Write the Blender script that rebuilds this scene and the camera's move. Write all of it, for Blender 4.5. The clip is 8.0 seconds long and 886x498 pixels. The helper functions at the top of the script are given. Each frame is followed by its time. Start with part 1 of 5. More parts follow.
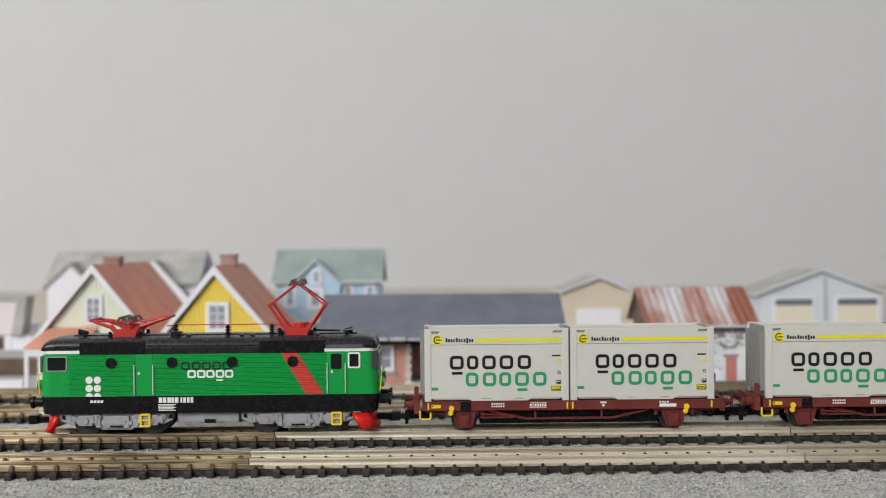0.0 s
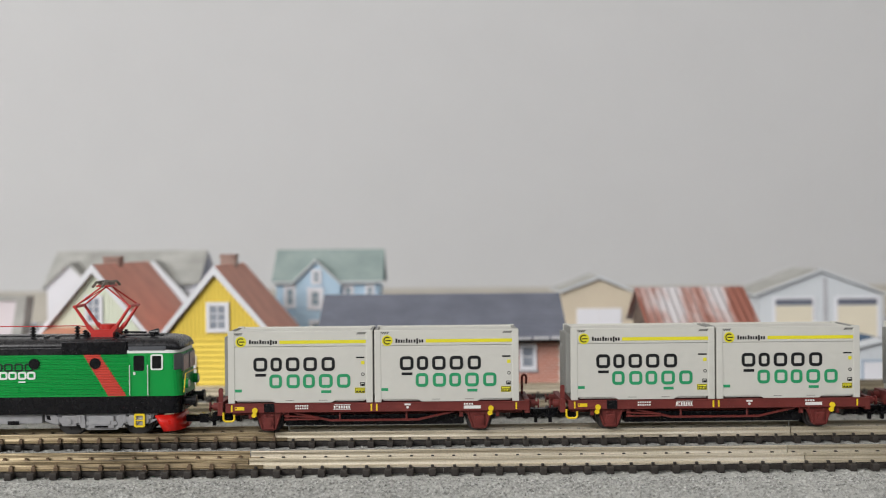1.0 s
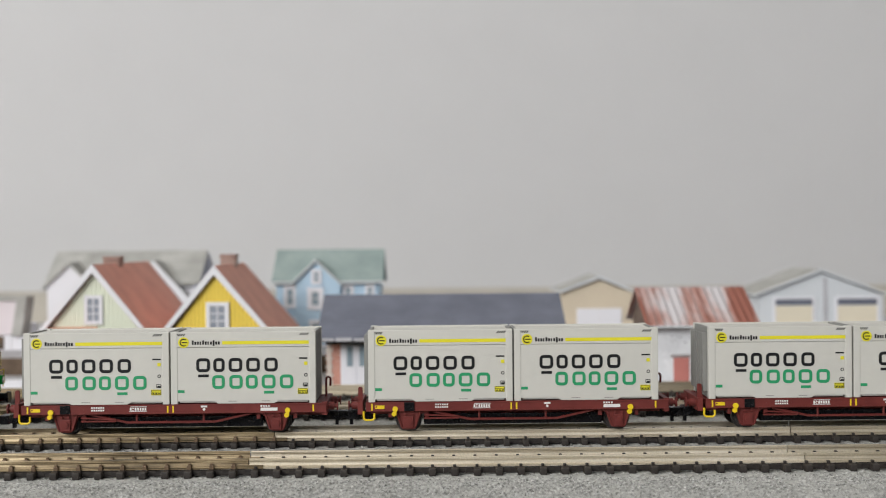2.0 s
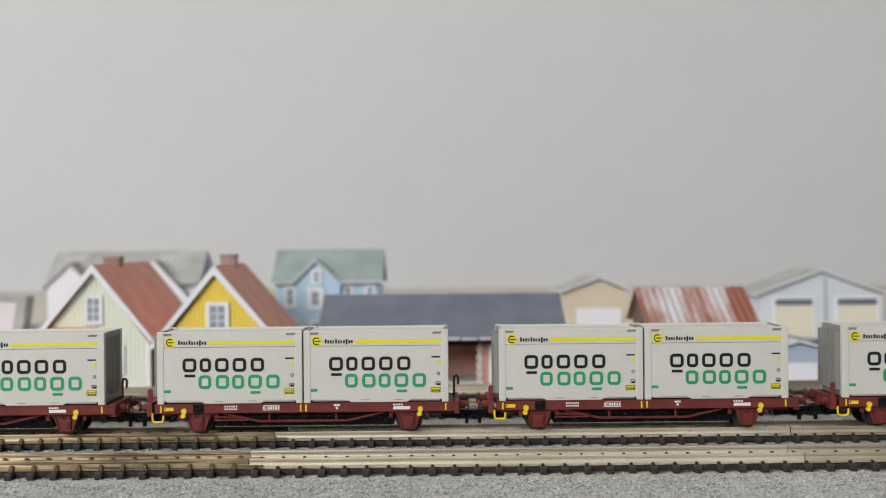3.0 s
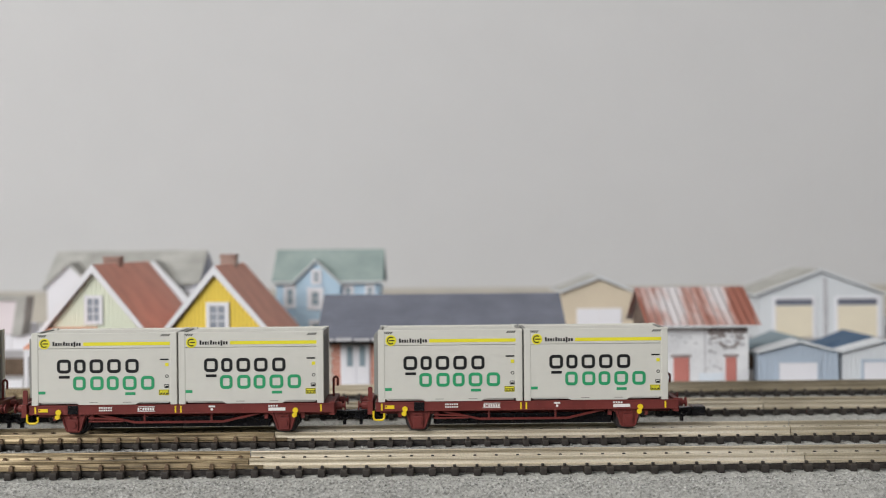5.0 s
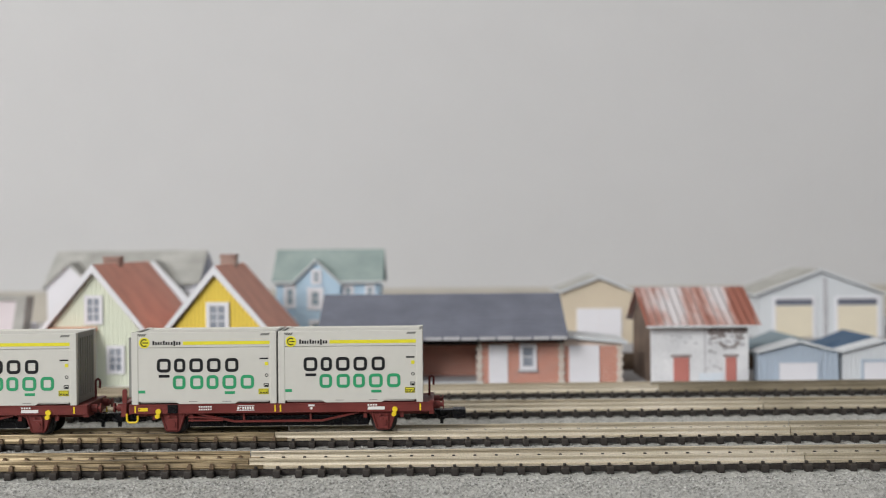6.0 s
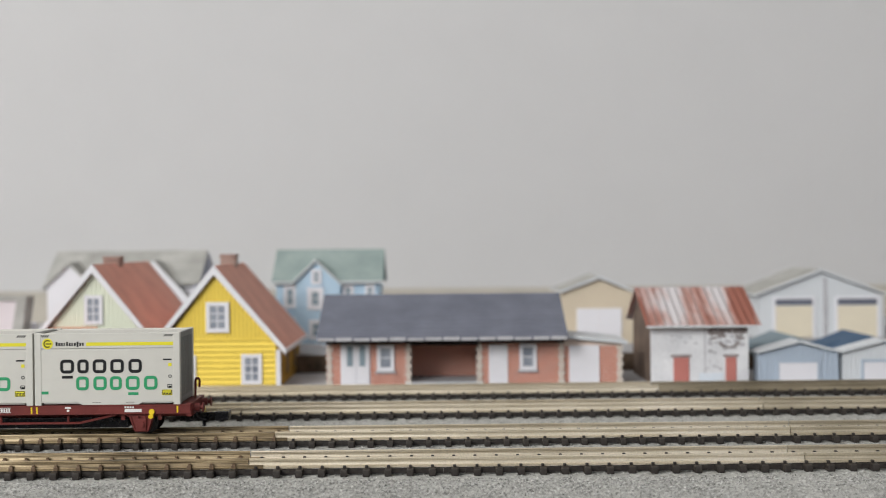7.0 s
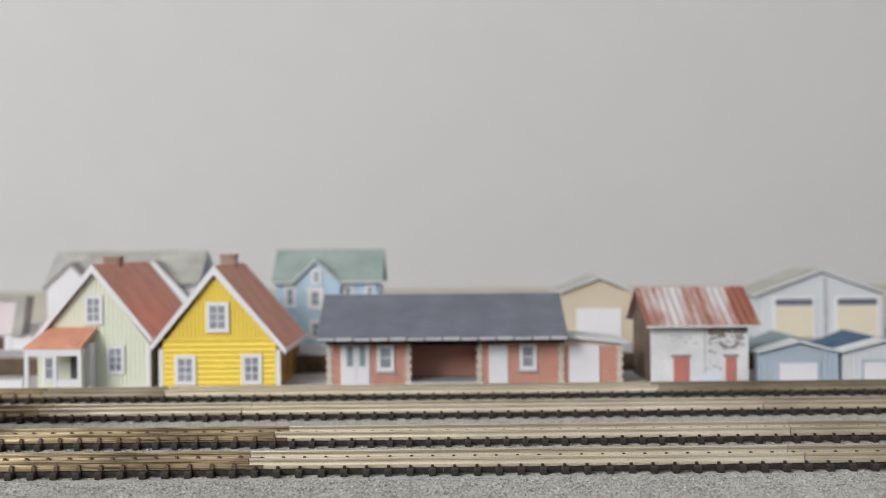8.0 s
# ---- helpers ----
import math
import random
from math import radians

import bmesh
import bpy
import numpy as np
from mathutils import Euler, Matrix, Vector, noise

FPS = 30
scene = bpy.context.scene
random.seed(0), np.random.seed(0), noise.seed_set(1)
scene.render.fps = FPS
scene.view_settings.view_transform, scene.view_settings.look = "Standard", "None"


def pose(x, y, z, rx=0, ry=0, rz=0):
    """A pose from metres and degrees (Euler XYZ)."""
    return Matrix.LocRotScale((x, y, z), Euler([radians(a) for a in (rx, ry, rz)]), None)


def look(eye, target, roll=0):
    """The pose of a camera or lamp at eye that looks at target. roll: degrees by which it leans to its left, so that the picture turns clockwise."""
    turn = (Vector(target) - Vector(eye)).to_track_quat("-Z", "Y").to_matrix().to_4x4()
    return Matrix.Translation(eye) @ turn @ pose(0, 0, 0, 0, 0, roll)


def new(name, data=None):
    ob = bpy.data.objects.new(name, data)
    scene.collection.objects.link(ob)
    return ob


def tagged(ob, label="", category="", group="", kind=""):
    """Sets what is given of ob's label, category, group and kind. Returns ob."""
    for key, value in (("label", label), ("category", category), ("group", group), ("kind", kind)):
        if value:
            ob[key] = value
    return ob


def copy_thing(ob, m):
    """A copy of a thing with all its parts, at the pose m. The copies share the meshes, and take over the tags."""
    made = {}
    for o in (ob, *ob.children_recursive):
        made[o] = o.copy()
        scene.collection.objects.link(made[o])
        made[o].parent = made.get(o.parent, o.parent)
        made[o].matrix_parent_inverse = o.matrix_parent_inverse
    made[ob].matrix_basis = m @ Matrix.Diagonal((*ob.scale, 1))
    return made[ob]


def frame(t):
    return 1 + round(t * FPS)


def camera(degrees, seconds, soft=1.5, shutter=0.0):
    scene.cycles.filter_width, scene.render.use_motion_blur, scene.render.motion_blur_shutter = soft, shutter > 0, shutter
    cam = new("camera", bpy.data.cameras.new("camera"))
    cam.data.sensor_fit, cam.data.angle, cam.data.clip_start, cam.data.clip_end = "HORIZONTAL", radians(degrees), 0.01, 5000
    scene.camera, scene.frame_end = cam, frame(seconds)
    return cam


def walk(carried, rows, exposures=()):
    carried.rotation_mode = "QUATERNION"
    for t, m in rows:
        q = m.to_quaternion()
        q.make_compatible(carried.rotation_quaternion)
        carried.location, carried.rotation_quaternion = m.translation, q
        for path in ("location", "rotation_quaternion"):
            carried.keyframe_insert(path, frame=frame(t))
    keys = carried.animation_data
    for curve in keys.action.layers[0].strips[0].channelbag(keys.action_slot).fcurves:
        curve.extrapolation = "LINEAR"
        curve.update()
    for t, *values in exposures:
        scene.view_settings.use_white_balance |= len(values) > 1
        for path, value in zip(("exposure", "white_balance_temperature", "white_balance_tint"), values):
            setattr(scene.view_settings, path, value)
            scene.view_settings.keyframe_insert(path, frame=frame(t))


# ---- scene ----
# A model railway in 1:160 on a table top, before a plain wall. Sizes below are in millimetres
# and turned into metres by part().
cam = camera(41.75, 8.0, soft=0.6, shutter=0.1)
cam.data.dof.use_dof = True
cam.data.dof.focus_distance = 0.287
cam.data.dof.aperture_fstop = 16.0
EYE = pose(0, 0, 0.0537, 90 - 0.307, 0.5, 0)
walk(cam, [(0.0, EYE), (8.0, EYE)])

# ---- light: daylight from a window behind and beside the camera, and the sky outside it ----
world = bpy.data.worlds.new("sky")
scene.world = world
world.use_nodes = True
wn = world.node_tree.nodes
sky = wn.new("ShaderNodeTexSky")
sky.sky_type = "NISHITA"
sky.sun_disc = False
sky.sun_elevation, sky.sun_rotation = radians(35), radians(200)
wn["Background"].inputs["Strength"].default_value = 0.1
world.node_tree.links.new(sky.outputs[0], wn["Background"].inputs["Color"])


def window_light(name, watts, w, h, m, colour):
    data = bpy.data.lights.new(name, "AREA")
    data.shape, data.size, data.size_y, data.energy, data.color = "RECTANGLE", w, h, watts, colour
    ob = new(name, data)
    ob.matrix_world = m
    return ob


window_light("window_daylight", 65.0, 1.1, 1.2, look((-1.5, -1.63, 1.2), (-1.5, 0.0, 1.2)), (1.0, 0.985, 0.98))
window_light("wide_window_daylight", 3.0, 1.5, 0.9, look((0.2, -1.63, 0.95), (0.2, 0.0, 0.95)), (1.0, 0.985, 0.98))
scene.view_settings.exposure = 0.0

# ---- materials ----


def mat(name, colour, rough=0.6, metal=0.0, scale=0.0, vary=0.0, bump=0.0, fine=0.0, spec=0.5, second=None, amount=0.5, coat=0.0):
    """A plain surface with blotches of the given scale (per metre) and amount, a fine grain and relief."""
    m = bpy.data.materials.new(name)
    m.use_nodes = True
    nt = m.node_tree
    nodes, links = nt.nodes, nt.links
    b = nodes["Principled BSDF"]
    b.inputs["Roughness"].default_value = rough
    b.inputs["Metallic"].default_value = metal
    b.inputs["Specular IOR Level"].default_value = spec
    b.inputs["Coat Weight"].default_value = coat
    c = (*colour, 1)
    b.inputs["Base Color"].default_value = c
    if scale:
        co = nodes.new("ShaderNodeTexCoord")
        n1 = nodes.new("ShaderNodeTexNoise")
        n1.inputs["Scale"].default_value = scale
        n1.inputs["Detail"].default_value = 6
        n2 = nodes.new("ShaderNodeTexNoise")
        n2.inputs["Scale"].default_value = scale * 9
        n2.inputs["Detail"].default_value = 4
        links.new(co.outputs["Object"], n1.inputs["Vector"])
        links.new(co.outputs["Object"], n2.inputs["Vector"])
        ramp = nodes.new("ShaderNodeMapRange")
        ramp.inputs["From Min"].default_value, ramp.inputs["From Max"].default_value = 0.3, 0.7
        links.new(n1.outputs["Fac"], ramp.inputs["Value"])
        mix = nodes.new("ShaderNodeMix")
        mix.data_type = "RGBA"
        other = second if second else tuple(v * (1 - vary) for v in colour)
        mix.inputs["A"].default_value = c
        mix.inputs["B"].default_value = (*other, 1)
        fac = nodes.new("ShaderNodeMath")
        fac.operation = "MULTIPLY"
        fac.inputs[1].default_value = amount if second else 1.0
        links.new(ramp.outputs[0], fac.inputs[0])
        links.new(fac.outputs[0], mix.inputs["Factor"])
        grain = nodes.new("ShaderNodeMix")
        grain.data_type = "RGBA"
        grain.blend_type = "MULTIPLY"
        grain.inputs["Factor"].default_value = fine
        links.new(mix.outputs["Result"], grain.inputs["A"])
        links.new(n2.outputs["Fac"], grain.inputs["B"])
        lift = nodes.new("ShaderNodeMix")
        lift.data_type = "RGBA"
        lift.blend_type = "MULTIPLY"
        lift.inputs["Factor"].default_value = 1.0
        links.new(grain.outputs["Result"], lift.inputs["A"])
        lift.inputs["B"].default_value = (1 + fine * 0.9,) * 3 + (1,)
        lift.clamp_result = False
        links.new(lift.outputs["Result"], b.inputs["Base Color"])
        rr = nodes.new("ShaderNodeMapRange")
        rr.inputs["To Min"].default_value, rr.inputs["To Max"].default_value = max(rough - 0.1, 0.03), min(rough + 0.12, 1)
        links.new(n2.outputs["Fac"], rr.inputs["Value"])
        links.new(rr.outputs[0], b.inputs["Roughness"])
        if bump:
            bp = nodes.new("ShaderNodeBump")
            bp.inputs["Strength"].default_value = bump
            bp.inputs["Distance"].default_value = 0.0002
            links.new(n2.outputs["Fac"], bp.inputs["Height"])
            links.new(bp.outputs[0], b.inputs["Normal"])
    return m


PLASTER = mat("painted_wall", (0.57, 0.57, 0.57), 0.9, scale=3, vary=0.03, fine=0.05, bump=0.1, spec=0.2)
CEILING = mat("ceiling_paint", (0.8, 0.79, 0.77), 0.9, scale=2, vary=0.03)
CARPET = mat("floor_boards", (0.32, 0.24, 0.16), 0.5, scale=6, vary=0.3)
SLEEPER = mat("black_plastic_sleeper", (0.024, 0.021, 0.019), 0.5, scale=300, second=(0.055, 0.047, 0.04), amount=0.5, fine=0.3, bump=0.3, spec=0.25)
CHAIR_BRONZE = mat("tarnished_rail_chair", (0.085, 0.055, 0.032), 0.45, 0.3, scale=500, second=(0.22, 0.15, 0.085), amount=0.7, fine=0.3, bump=0.2)
WHITE_PLASTIC = mat("white_plastic", (0.575, 0.57, 0.52), 0.5, scale=60, vary=0.04, fine=0.06, bump=0.05)
# grey end plastic, set darker to put the ends' shade into its colour
GREY_PLASTIC = mat("shaded_end_plastic", (0.22, 0.222, 0.206), 0.55, scale=60, vary=0.05, fine=0.06)
OXIDE = mat("red_oxide_plastic", (0.162, 0.031, 0.026), 0.5, scale=120, vary=0.3, fine=0.2, bump=0.1, spec=0.3)
BLACK = mat("black_plastic", (0.006, 0.006, 0.0075), 0.26, scale=60, vary=0.15, fine=0.06, bump=0.01, spec=0.25)
ROOF_BLACK = mat("satin_black_paint", (0.009, 0.009, 0.011), 0.27, scale=90, second=(0.018, 0.018, 0.02), amount=0.4, fine=0.06, bump=0.01, spec=0.35)
INK = mat("black_print", (0.012, 0.013, 0.014), 0.5, spec=0.25, scale=200, vary=0.1, fine=0.1)
GREEN_INK = mat("green_print", (0.016, 0.30, 0.12), 0.5, scale=200, vary=0.1, fine=0.1)
GREEN = mat("green_paint", (0.003, 0.30, 0.052), 0.3, spec=0.33, scale=40, vary=0.05, fine=0.02)
RED = mat("red_paint", (0.50, 0.02, 0.014), 0.4, scale=100, vary=0.12, fine=0.1)
PLOUGH_RED = mat("bright_red_paint", (0.70, 0.018, 0.012), 0.3, scale=80, vary=0.08, fine=0.05)
STRIPE_RED = mat("red_stripe_print", (0.56, 0.055, 0.035), 0.42, scale=100, vary=0.12, fine=0.1)
YELLOW = mat("yellow_paint", (0.80, 0.58, 0.012), 0.45, scale=100, vary=0.08, fine=0.1)
LIME = mat("yellow_print", (0.72, 0.66, 0.02), 0.5, scale=100, vary=0.06, fine=0.06)
SILVER = mat("silver_print", (0.72, 0.72, 0.70), 0.4, scale=200, vary=0.1)
FRAME_GREY = mat("dull_silver_frame", (0.30, 0.31, 0.31), 0.4, scale=200, vary=0.1)
WHITE_PRINT = mat("white_print", (0.78, 0.79, 0.76), 0.5, scale=200, vary=0.08)
BOGIE = mat("grey_bogie_plastic", (0.33, 0.33, 0.34), 0.5, scale=110, second=(0.13, 0.125, 0.12), amount=0.5, fine=0.25, bump=0.12)
STEEL = mat("dark_wheel_metal", (0.035, 0.032, 0.03), 0.4, 0.0, scale=150, vary=0.3)
GLASS_DARK = mat("tinted_glazing", (0.008, 0.009, 0.01), 0.08, scale=40, vary=0.2, spec=0.35)
GLASS_GREY = mat("grey_glazing", (0.10, 0.105, 0.11), 0.12, scale=40, vary=0.2, spec=0.6)
COPPER = mat("bare_contact_strip", (0.20, 0.165, 0.13), 0.45, 0.7, scale=200, vary=0.3)

YEL_CARD = mat("yellow_card", (0.93, 0.71, 0.125), 0.75, scale=70, vary=0.06, fine=0.08, spec=0.25)
YEL_JOINT = mat("yellow_card_joint", (0.46, 0.29, 0.03), 0.8, scale=80, vary=0.1, spec=0.2)
# darker copy of the yellow paints the house's shaded side
YEL_SHADE_CARD = mat("yellow_shade_card", (0.42, 0.25, 0.045), 0.8, scale=80, vary=0.2, fine=0.2, spec=0.2)
GREEN_CARD = mat("pale_green_card", (0.75, 0.79, 0.65), 0.8, scale=70, vary=0.04, fine=0.06, spec=0.2)
WHITE_CARD = mat("white_card", (0.77, 0.77, 0.80), 0.75, scale=60, vary=0.04, fine=0.05, spec=0.25)
TILE_RED = mat("brown_red_roof_card", (0.70, 0.37, 0.295), 0.75, scale=90, vary=0.16, fine=0.22, bump=0.1, spec=0.2)
TILE_ORANGE = mat("orange_tile_card", (0.78, 0.40, 0.28), 0.75, scale=120, vary=0.2, fine=0.2, spec=0.2)
SLATE = mat("slate_card", (0.12, 0.13, 0.165), 0.7, scale=90, second=(0.19, 0.205, 0.25), amount=0.6, fine=0.25, bump=0.1, spec=0.3)
BRICK = mat("brick_card", (0.52, 0.205, 0.145), 0.8, scale=160, second=(0.40, 0.15, 0.105), amount=0.8, fine=0.25, spec=0.2)
MORTAR = mat("mortar_card", (0.80, 0.66, 0.57), 0.85, scale=120, vary=0.1, spec=0.2)
QUOIN = mat("pale_quoin_card", (0.66, 0.60, 0.53), 0.8, scale=120, vary=0.15, fine=0.15, spec=0.2)
BLUE_CARD = mat("light_blue_card", (0.47, 0.63, 0.76), 0.8, scale=70, vary=0.06, fine=0.08, spec=0.2)
FADED_BLUE = mat("faded_blue_card", (0.60, 0.68, 0.75), 0.85, scale=150, second=(0.68, 0.70, 0.72), amount=0.8, fine=0.15, spec=0.2)
SAGE = mat("sage_shingle_card", (0.24, 0.305, 0.29), 0.8, scale=120, second=(0.34, 0.40, 0.385), amount=0.7, fine=0.2, spec=0.2)
GREY_SHINGLE = mat("grey_shingle_card", (0.44, 0.44, 0.415), 0.8, scale=110, second=(0.27, 0.27, 0.25), amount=0.8, fine=0.25, spec=0.2)
CHIMNEY = mat("dull_chimney_card", (0.24, 0.155, 0.13), 0.8, scale=200, second=(0.38, 0.29, 0.25), amount=0.8, fine=0.3, spec=0.2)
LILAC = mat("lilac_grey_card", (0.42, 0.43, 0.50), 0.8, scale=80, vary=0.06, spec=0.2)
TAN = mat("tan_card", (0.66, 0.58, 0.45), 0.8, scale=80, vary=0.06, fine=0.08, spec=0.2)
CREAM = mat("cream_card", (0.74, 0.68, 0.54), 0.8, scale=80, vary=0.05, fine=0.06, spec=0.2)
PALE_GREY = mat("pale_grey_card", (0.63, 0.66, 0.68), 0.8, scale=60, vary=0.06, fine=0.06, spec=0.2)
SHED_BLUE = mat("grey_blue_card", (0.42, 0.49, 0.57), 0.8, scale=80, vary=0.06, fine=0.08, spec=0.2)
NAVY = mat("navy_roof_card", (0.075, 0.125, 0.20), 0.8, scale=80, vary=0.12, fine=0.1, spec=0.2)
DUST_BLUE = mat("dusty_blue_card", (0.26, 0.33, 0.37), 0.8, scale=80, vary=0.12, fine=0.1, spec=0.2)
SHADE_CARD = mat("shade_card", (0.03, 0.027, 0.027), 0.8, scale=80, vary=0.2, spec=0.2)
DARK_GREY = mat("charcoal_card", (0.10, 0.105, 0.115), 0.8, scale=80, vary=0.2, spec=0.2)
STAIN = mat("bare_plaster_card", (0.20, 0.17, 0.165), 0.85, scale=200, second=(0.34, 0.31, 0.30), amount=0.9, fine=0.3, spec=0.2)
PANE = mat("printed_pane", (0.15, 0.175, 0.22), 0.5, scale=180, second=(0.38, 0.41, 0.46), amount=0.9, fine=0.1)
PLASTER_CARD = mat("peeling_plaster_card", (0.74, 0.75, 0.76), 0.85, scale=90, second=(0.50, 0.51, 0.53), amount=0.75, fine=0.25, bump=0.2, spec=0.2)
SHED_BROWN = mat("weathered_brown_card", (0.20, 0.145, 0.11), 0.85, scale=120, second=(0.10, 0.08, 0.07), amount=0.8, fine=0.3, spec=0.2)
DOOR_RED = mat("faded_red_card", (0.52, 0.20, 0.17), 0.8, scale=100, vary=0.15, fine=0.1, spec=0.2)
BROWN_WALL = mat("brown_stone_strip", (0.17, 0.12, 0.085), 0.9, scale=150, second=(0.05, 0.04, 0.03), amount=0.9, fine=0.35, bump=0.4, spec=0.2)
TAN_BOARD = mat("tan_board_edge", (0.46, 0.43, 0.37), 0.85, scale=40, vary=0.15, fine=0.15, spec=0.2)
KERB_PALE = mat("weathered_eaves_card", (0.52, 0.52, 0.54), 0.85, scale=200, second=(0.32, 0.32, 0.33), amount=0.7, fine=0.2, spec=0.2)
KERB_GREY = mat("grey_card_paving", (0.42, 0.42, 0.43), 0.85, scale=90, vary=0.12, fine=0.15, spec=0.2)


def rust_mat():
    """Corrugated sheet: pale grey with rust in long streaks down the slope."""
    m = mat("rusty_sheet_card", (0.6, 0.6, 0.6), 0.8, spec=0.2)
    nodes, links = m.node_tree.nodes, m.node_tree.links
    co, mp = nodes.new("ShaderNodeTexCoord"), nodes.new("ShaderNodeMapping")
    mp.inputs["Scale"].default_value = (120, 26, 26)
    n = nodes.new("ShaderNodeTexNoise")
    n.inputs["Scale"].default_value, n.inputs["Detail"].default_value = 1.0, 5
    r = nodes.new("ShaderNodeValToRGB")
    e = r.color_ramp.elements
    e[0].position, e[0].color = 0.38, (0.56, 0.54, 0.55, 1)
    e[1].position, e[1].color = 0.60, (0.29, 0.115, 0.085, 1)
    x = e.new(0.5)
    x.color = (0.44, 0.29, 0.26, 1)
    links.new(co.outputs["Object"], mp.inputs["Vector"])
    links.new(mp.outputs[0], n.inputs["Vector"])
    links.new(n.outputs["Fac"], r.inputs["Fac"])
    links.new(r.outputs[0], nodes["Principled BSDF"].inputs["Base Color"])
    return m


def ballast_mat(name, base, dark, light):
    """Crushed stone glued down: grains of several greys with some relief."""
    m = mat(name, base, 0.85, spec=0.25)
    nodes, links = m.node_tree.nodes, m.node_tree.links
    co = nodes.new("ShaderNodeTexCoord")
    v = nodes.new("ShaderNodeTexVoronoi")
    v.inputs["Scale"].default_value = 1300
    big = nodes.new("ShaderNodeTexNoise")
    big.inputs["Scale"].default_value, big.inputs["Detail"].default_value = 130, 6
    links.new(co.outputs["Object"], v.inputs["Vector"])
    links.new(co.outputs["Object"], big.inputs["Vector"])
    r = nodes.new("ShaderNodeValToRGB")
    e = r.color_ramp.elements
    e[0].position, e[0].color = 0.0, (*dark, 1)
    e[1].position, e[1].color = 1.0, (*light, 1)
    x = e.new(0.35)
    x.color = (*base, 1)
    bw = nodes.new("ShaderNodeRGBToBW")
    links.new(v.outputs["Color"], bw.inputs[0])
    links.new(bw.outputs[0], r.inputs["Fac"])
    mix = nodes.new("ShaderNodeMix")
    mix.data_type, mix.blend_type = "RGBA", "MULTIPLY"
    mix.inputs["Factor"].default_value = 0.35
    links.new(r.outputs[0], mix.inputs["A"])
    links.new(big.outputs["Fac"], mix.inputs["B"])
    links.new(mix.outputs["Result"], nodes["Principled BSDF"].inputs["Base Color"])
    bp = nodes.new("ShaderNodeBump")
    bp.inputs["Strength"].default_value, bp.inputs["Distance"].default_value = 0.8, 0.0003
    links.new(v.outputs["Distance"], bp.inputs["Height"])
    links.new(bp.outputs[0], nodes["Principled BSDF"].inputs["Normal"])
    return m


def island_mat(name, dark, light):
    """Loose chips, each with its own grey."""
    m = mat(name, light, 0.8, spec=0.3)
    nodes, links = m.node_tree.nodes, m.node_tree.links
    g, r = nodes.new("ShaderNodeNewGeometry"), nodes.new("ShaderNodeValToRGB")
    e = r.color_ramp.elements
    e[0].color, e[1].color = (0.10, 0.10, 0.09, 1), (*light, 1)
    low = e.new(0.12)
    low.color = (*dark, 1)
    links.new(g.outputs["Random Per Island"], r.inputs["Fac"])
    links.new(r.outputs[0], nodes["Principled BSDF"].inputs["Base Color"])
    return m


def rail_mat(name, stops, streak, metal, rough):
    """Drawn rail metal in three tones: long streaks along the rail and a sandy speckle."""
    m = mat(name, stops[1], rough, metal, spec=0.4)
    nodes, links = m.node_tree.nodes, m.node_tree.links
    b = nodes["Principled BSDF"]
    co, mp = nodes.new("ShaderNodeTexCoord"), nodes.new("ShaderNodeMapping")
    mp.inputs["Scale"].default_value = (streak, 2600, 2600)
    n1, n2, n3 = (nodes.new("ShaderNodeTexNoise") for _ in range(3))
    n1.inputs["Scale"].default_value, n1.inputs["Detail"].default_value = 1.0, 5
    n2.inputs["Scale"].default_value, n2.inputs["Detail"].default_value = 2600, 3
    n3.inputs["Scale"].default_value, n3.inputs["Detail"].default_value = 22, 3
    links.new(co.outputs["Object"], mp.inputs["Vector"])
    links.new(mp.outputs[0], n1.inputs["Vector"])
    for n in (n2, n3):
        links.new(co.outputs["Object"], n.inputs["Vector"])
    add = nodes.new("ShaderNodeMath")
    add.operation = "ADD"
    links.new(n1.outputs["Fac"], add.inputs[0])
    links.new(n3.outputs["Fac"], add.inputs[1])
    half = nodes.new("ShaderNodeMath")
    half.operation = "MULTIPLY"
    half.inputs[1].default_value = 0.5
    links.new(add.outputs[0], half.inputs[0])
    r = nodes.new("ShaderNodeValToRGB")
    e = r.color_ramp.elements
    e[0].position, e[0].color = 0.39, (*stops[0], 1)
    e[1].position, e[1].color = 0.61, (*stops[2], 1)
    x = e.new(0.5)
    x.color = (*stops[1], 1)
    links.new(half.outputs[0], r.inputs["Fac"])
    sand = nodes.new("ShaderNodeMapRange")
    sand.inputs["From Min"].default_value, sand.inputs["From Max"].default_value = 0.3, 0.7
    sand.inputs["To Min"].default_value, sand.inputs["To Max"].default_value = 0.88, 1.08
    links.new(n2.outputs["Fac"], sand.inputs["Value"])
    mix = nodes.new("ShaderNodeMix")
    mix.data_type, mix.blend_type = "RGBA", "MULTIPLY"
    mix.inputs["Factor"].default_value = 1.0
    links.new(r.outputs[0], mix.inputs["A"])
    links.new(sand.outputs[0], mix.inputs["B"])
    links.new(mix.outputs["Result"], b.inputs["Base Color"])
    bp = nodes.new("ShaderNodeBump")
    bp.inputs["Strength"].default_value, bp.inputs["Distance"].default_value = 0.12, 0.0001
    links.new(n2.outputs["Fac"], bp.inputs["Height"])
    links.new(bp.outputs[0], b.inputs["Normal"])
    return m


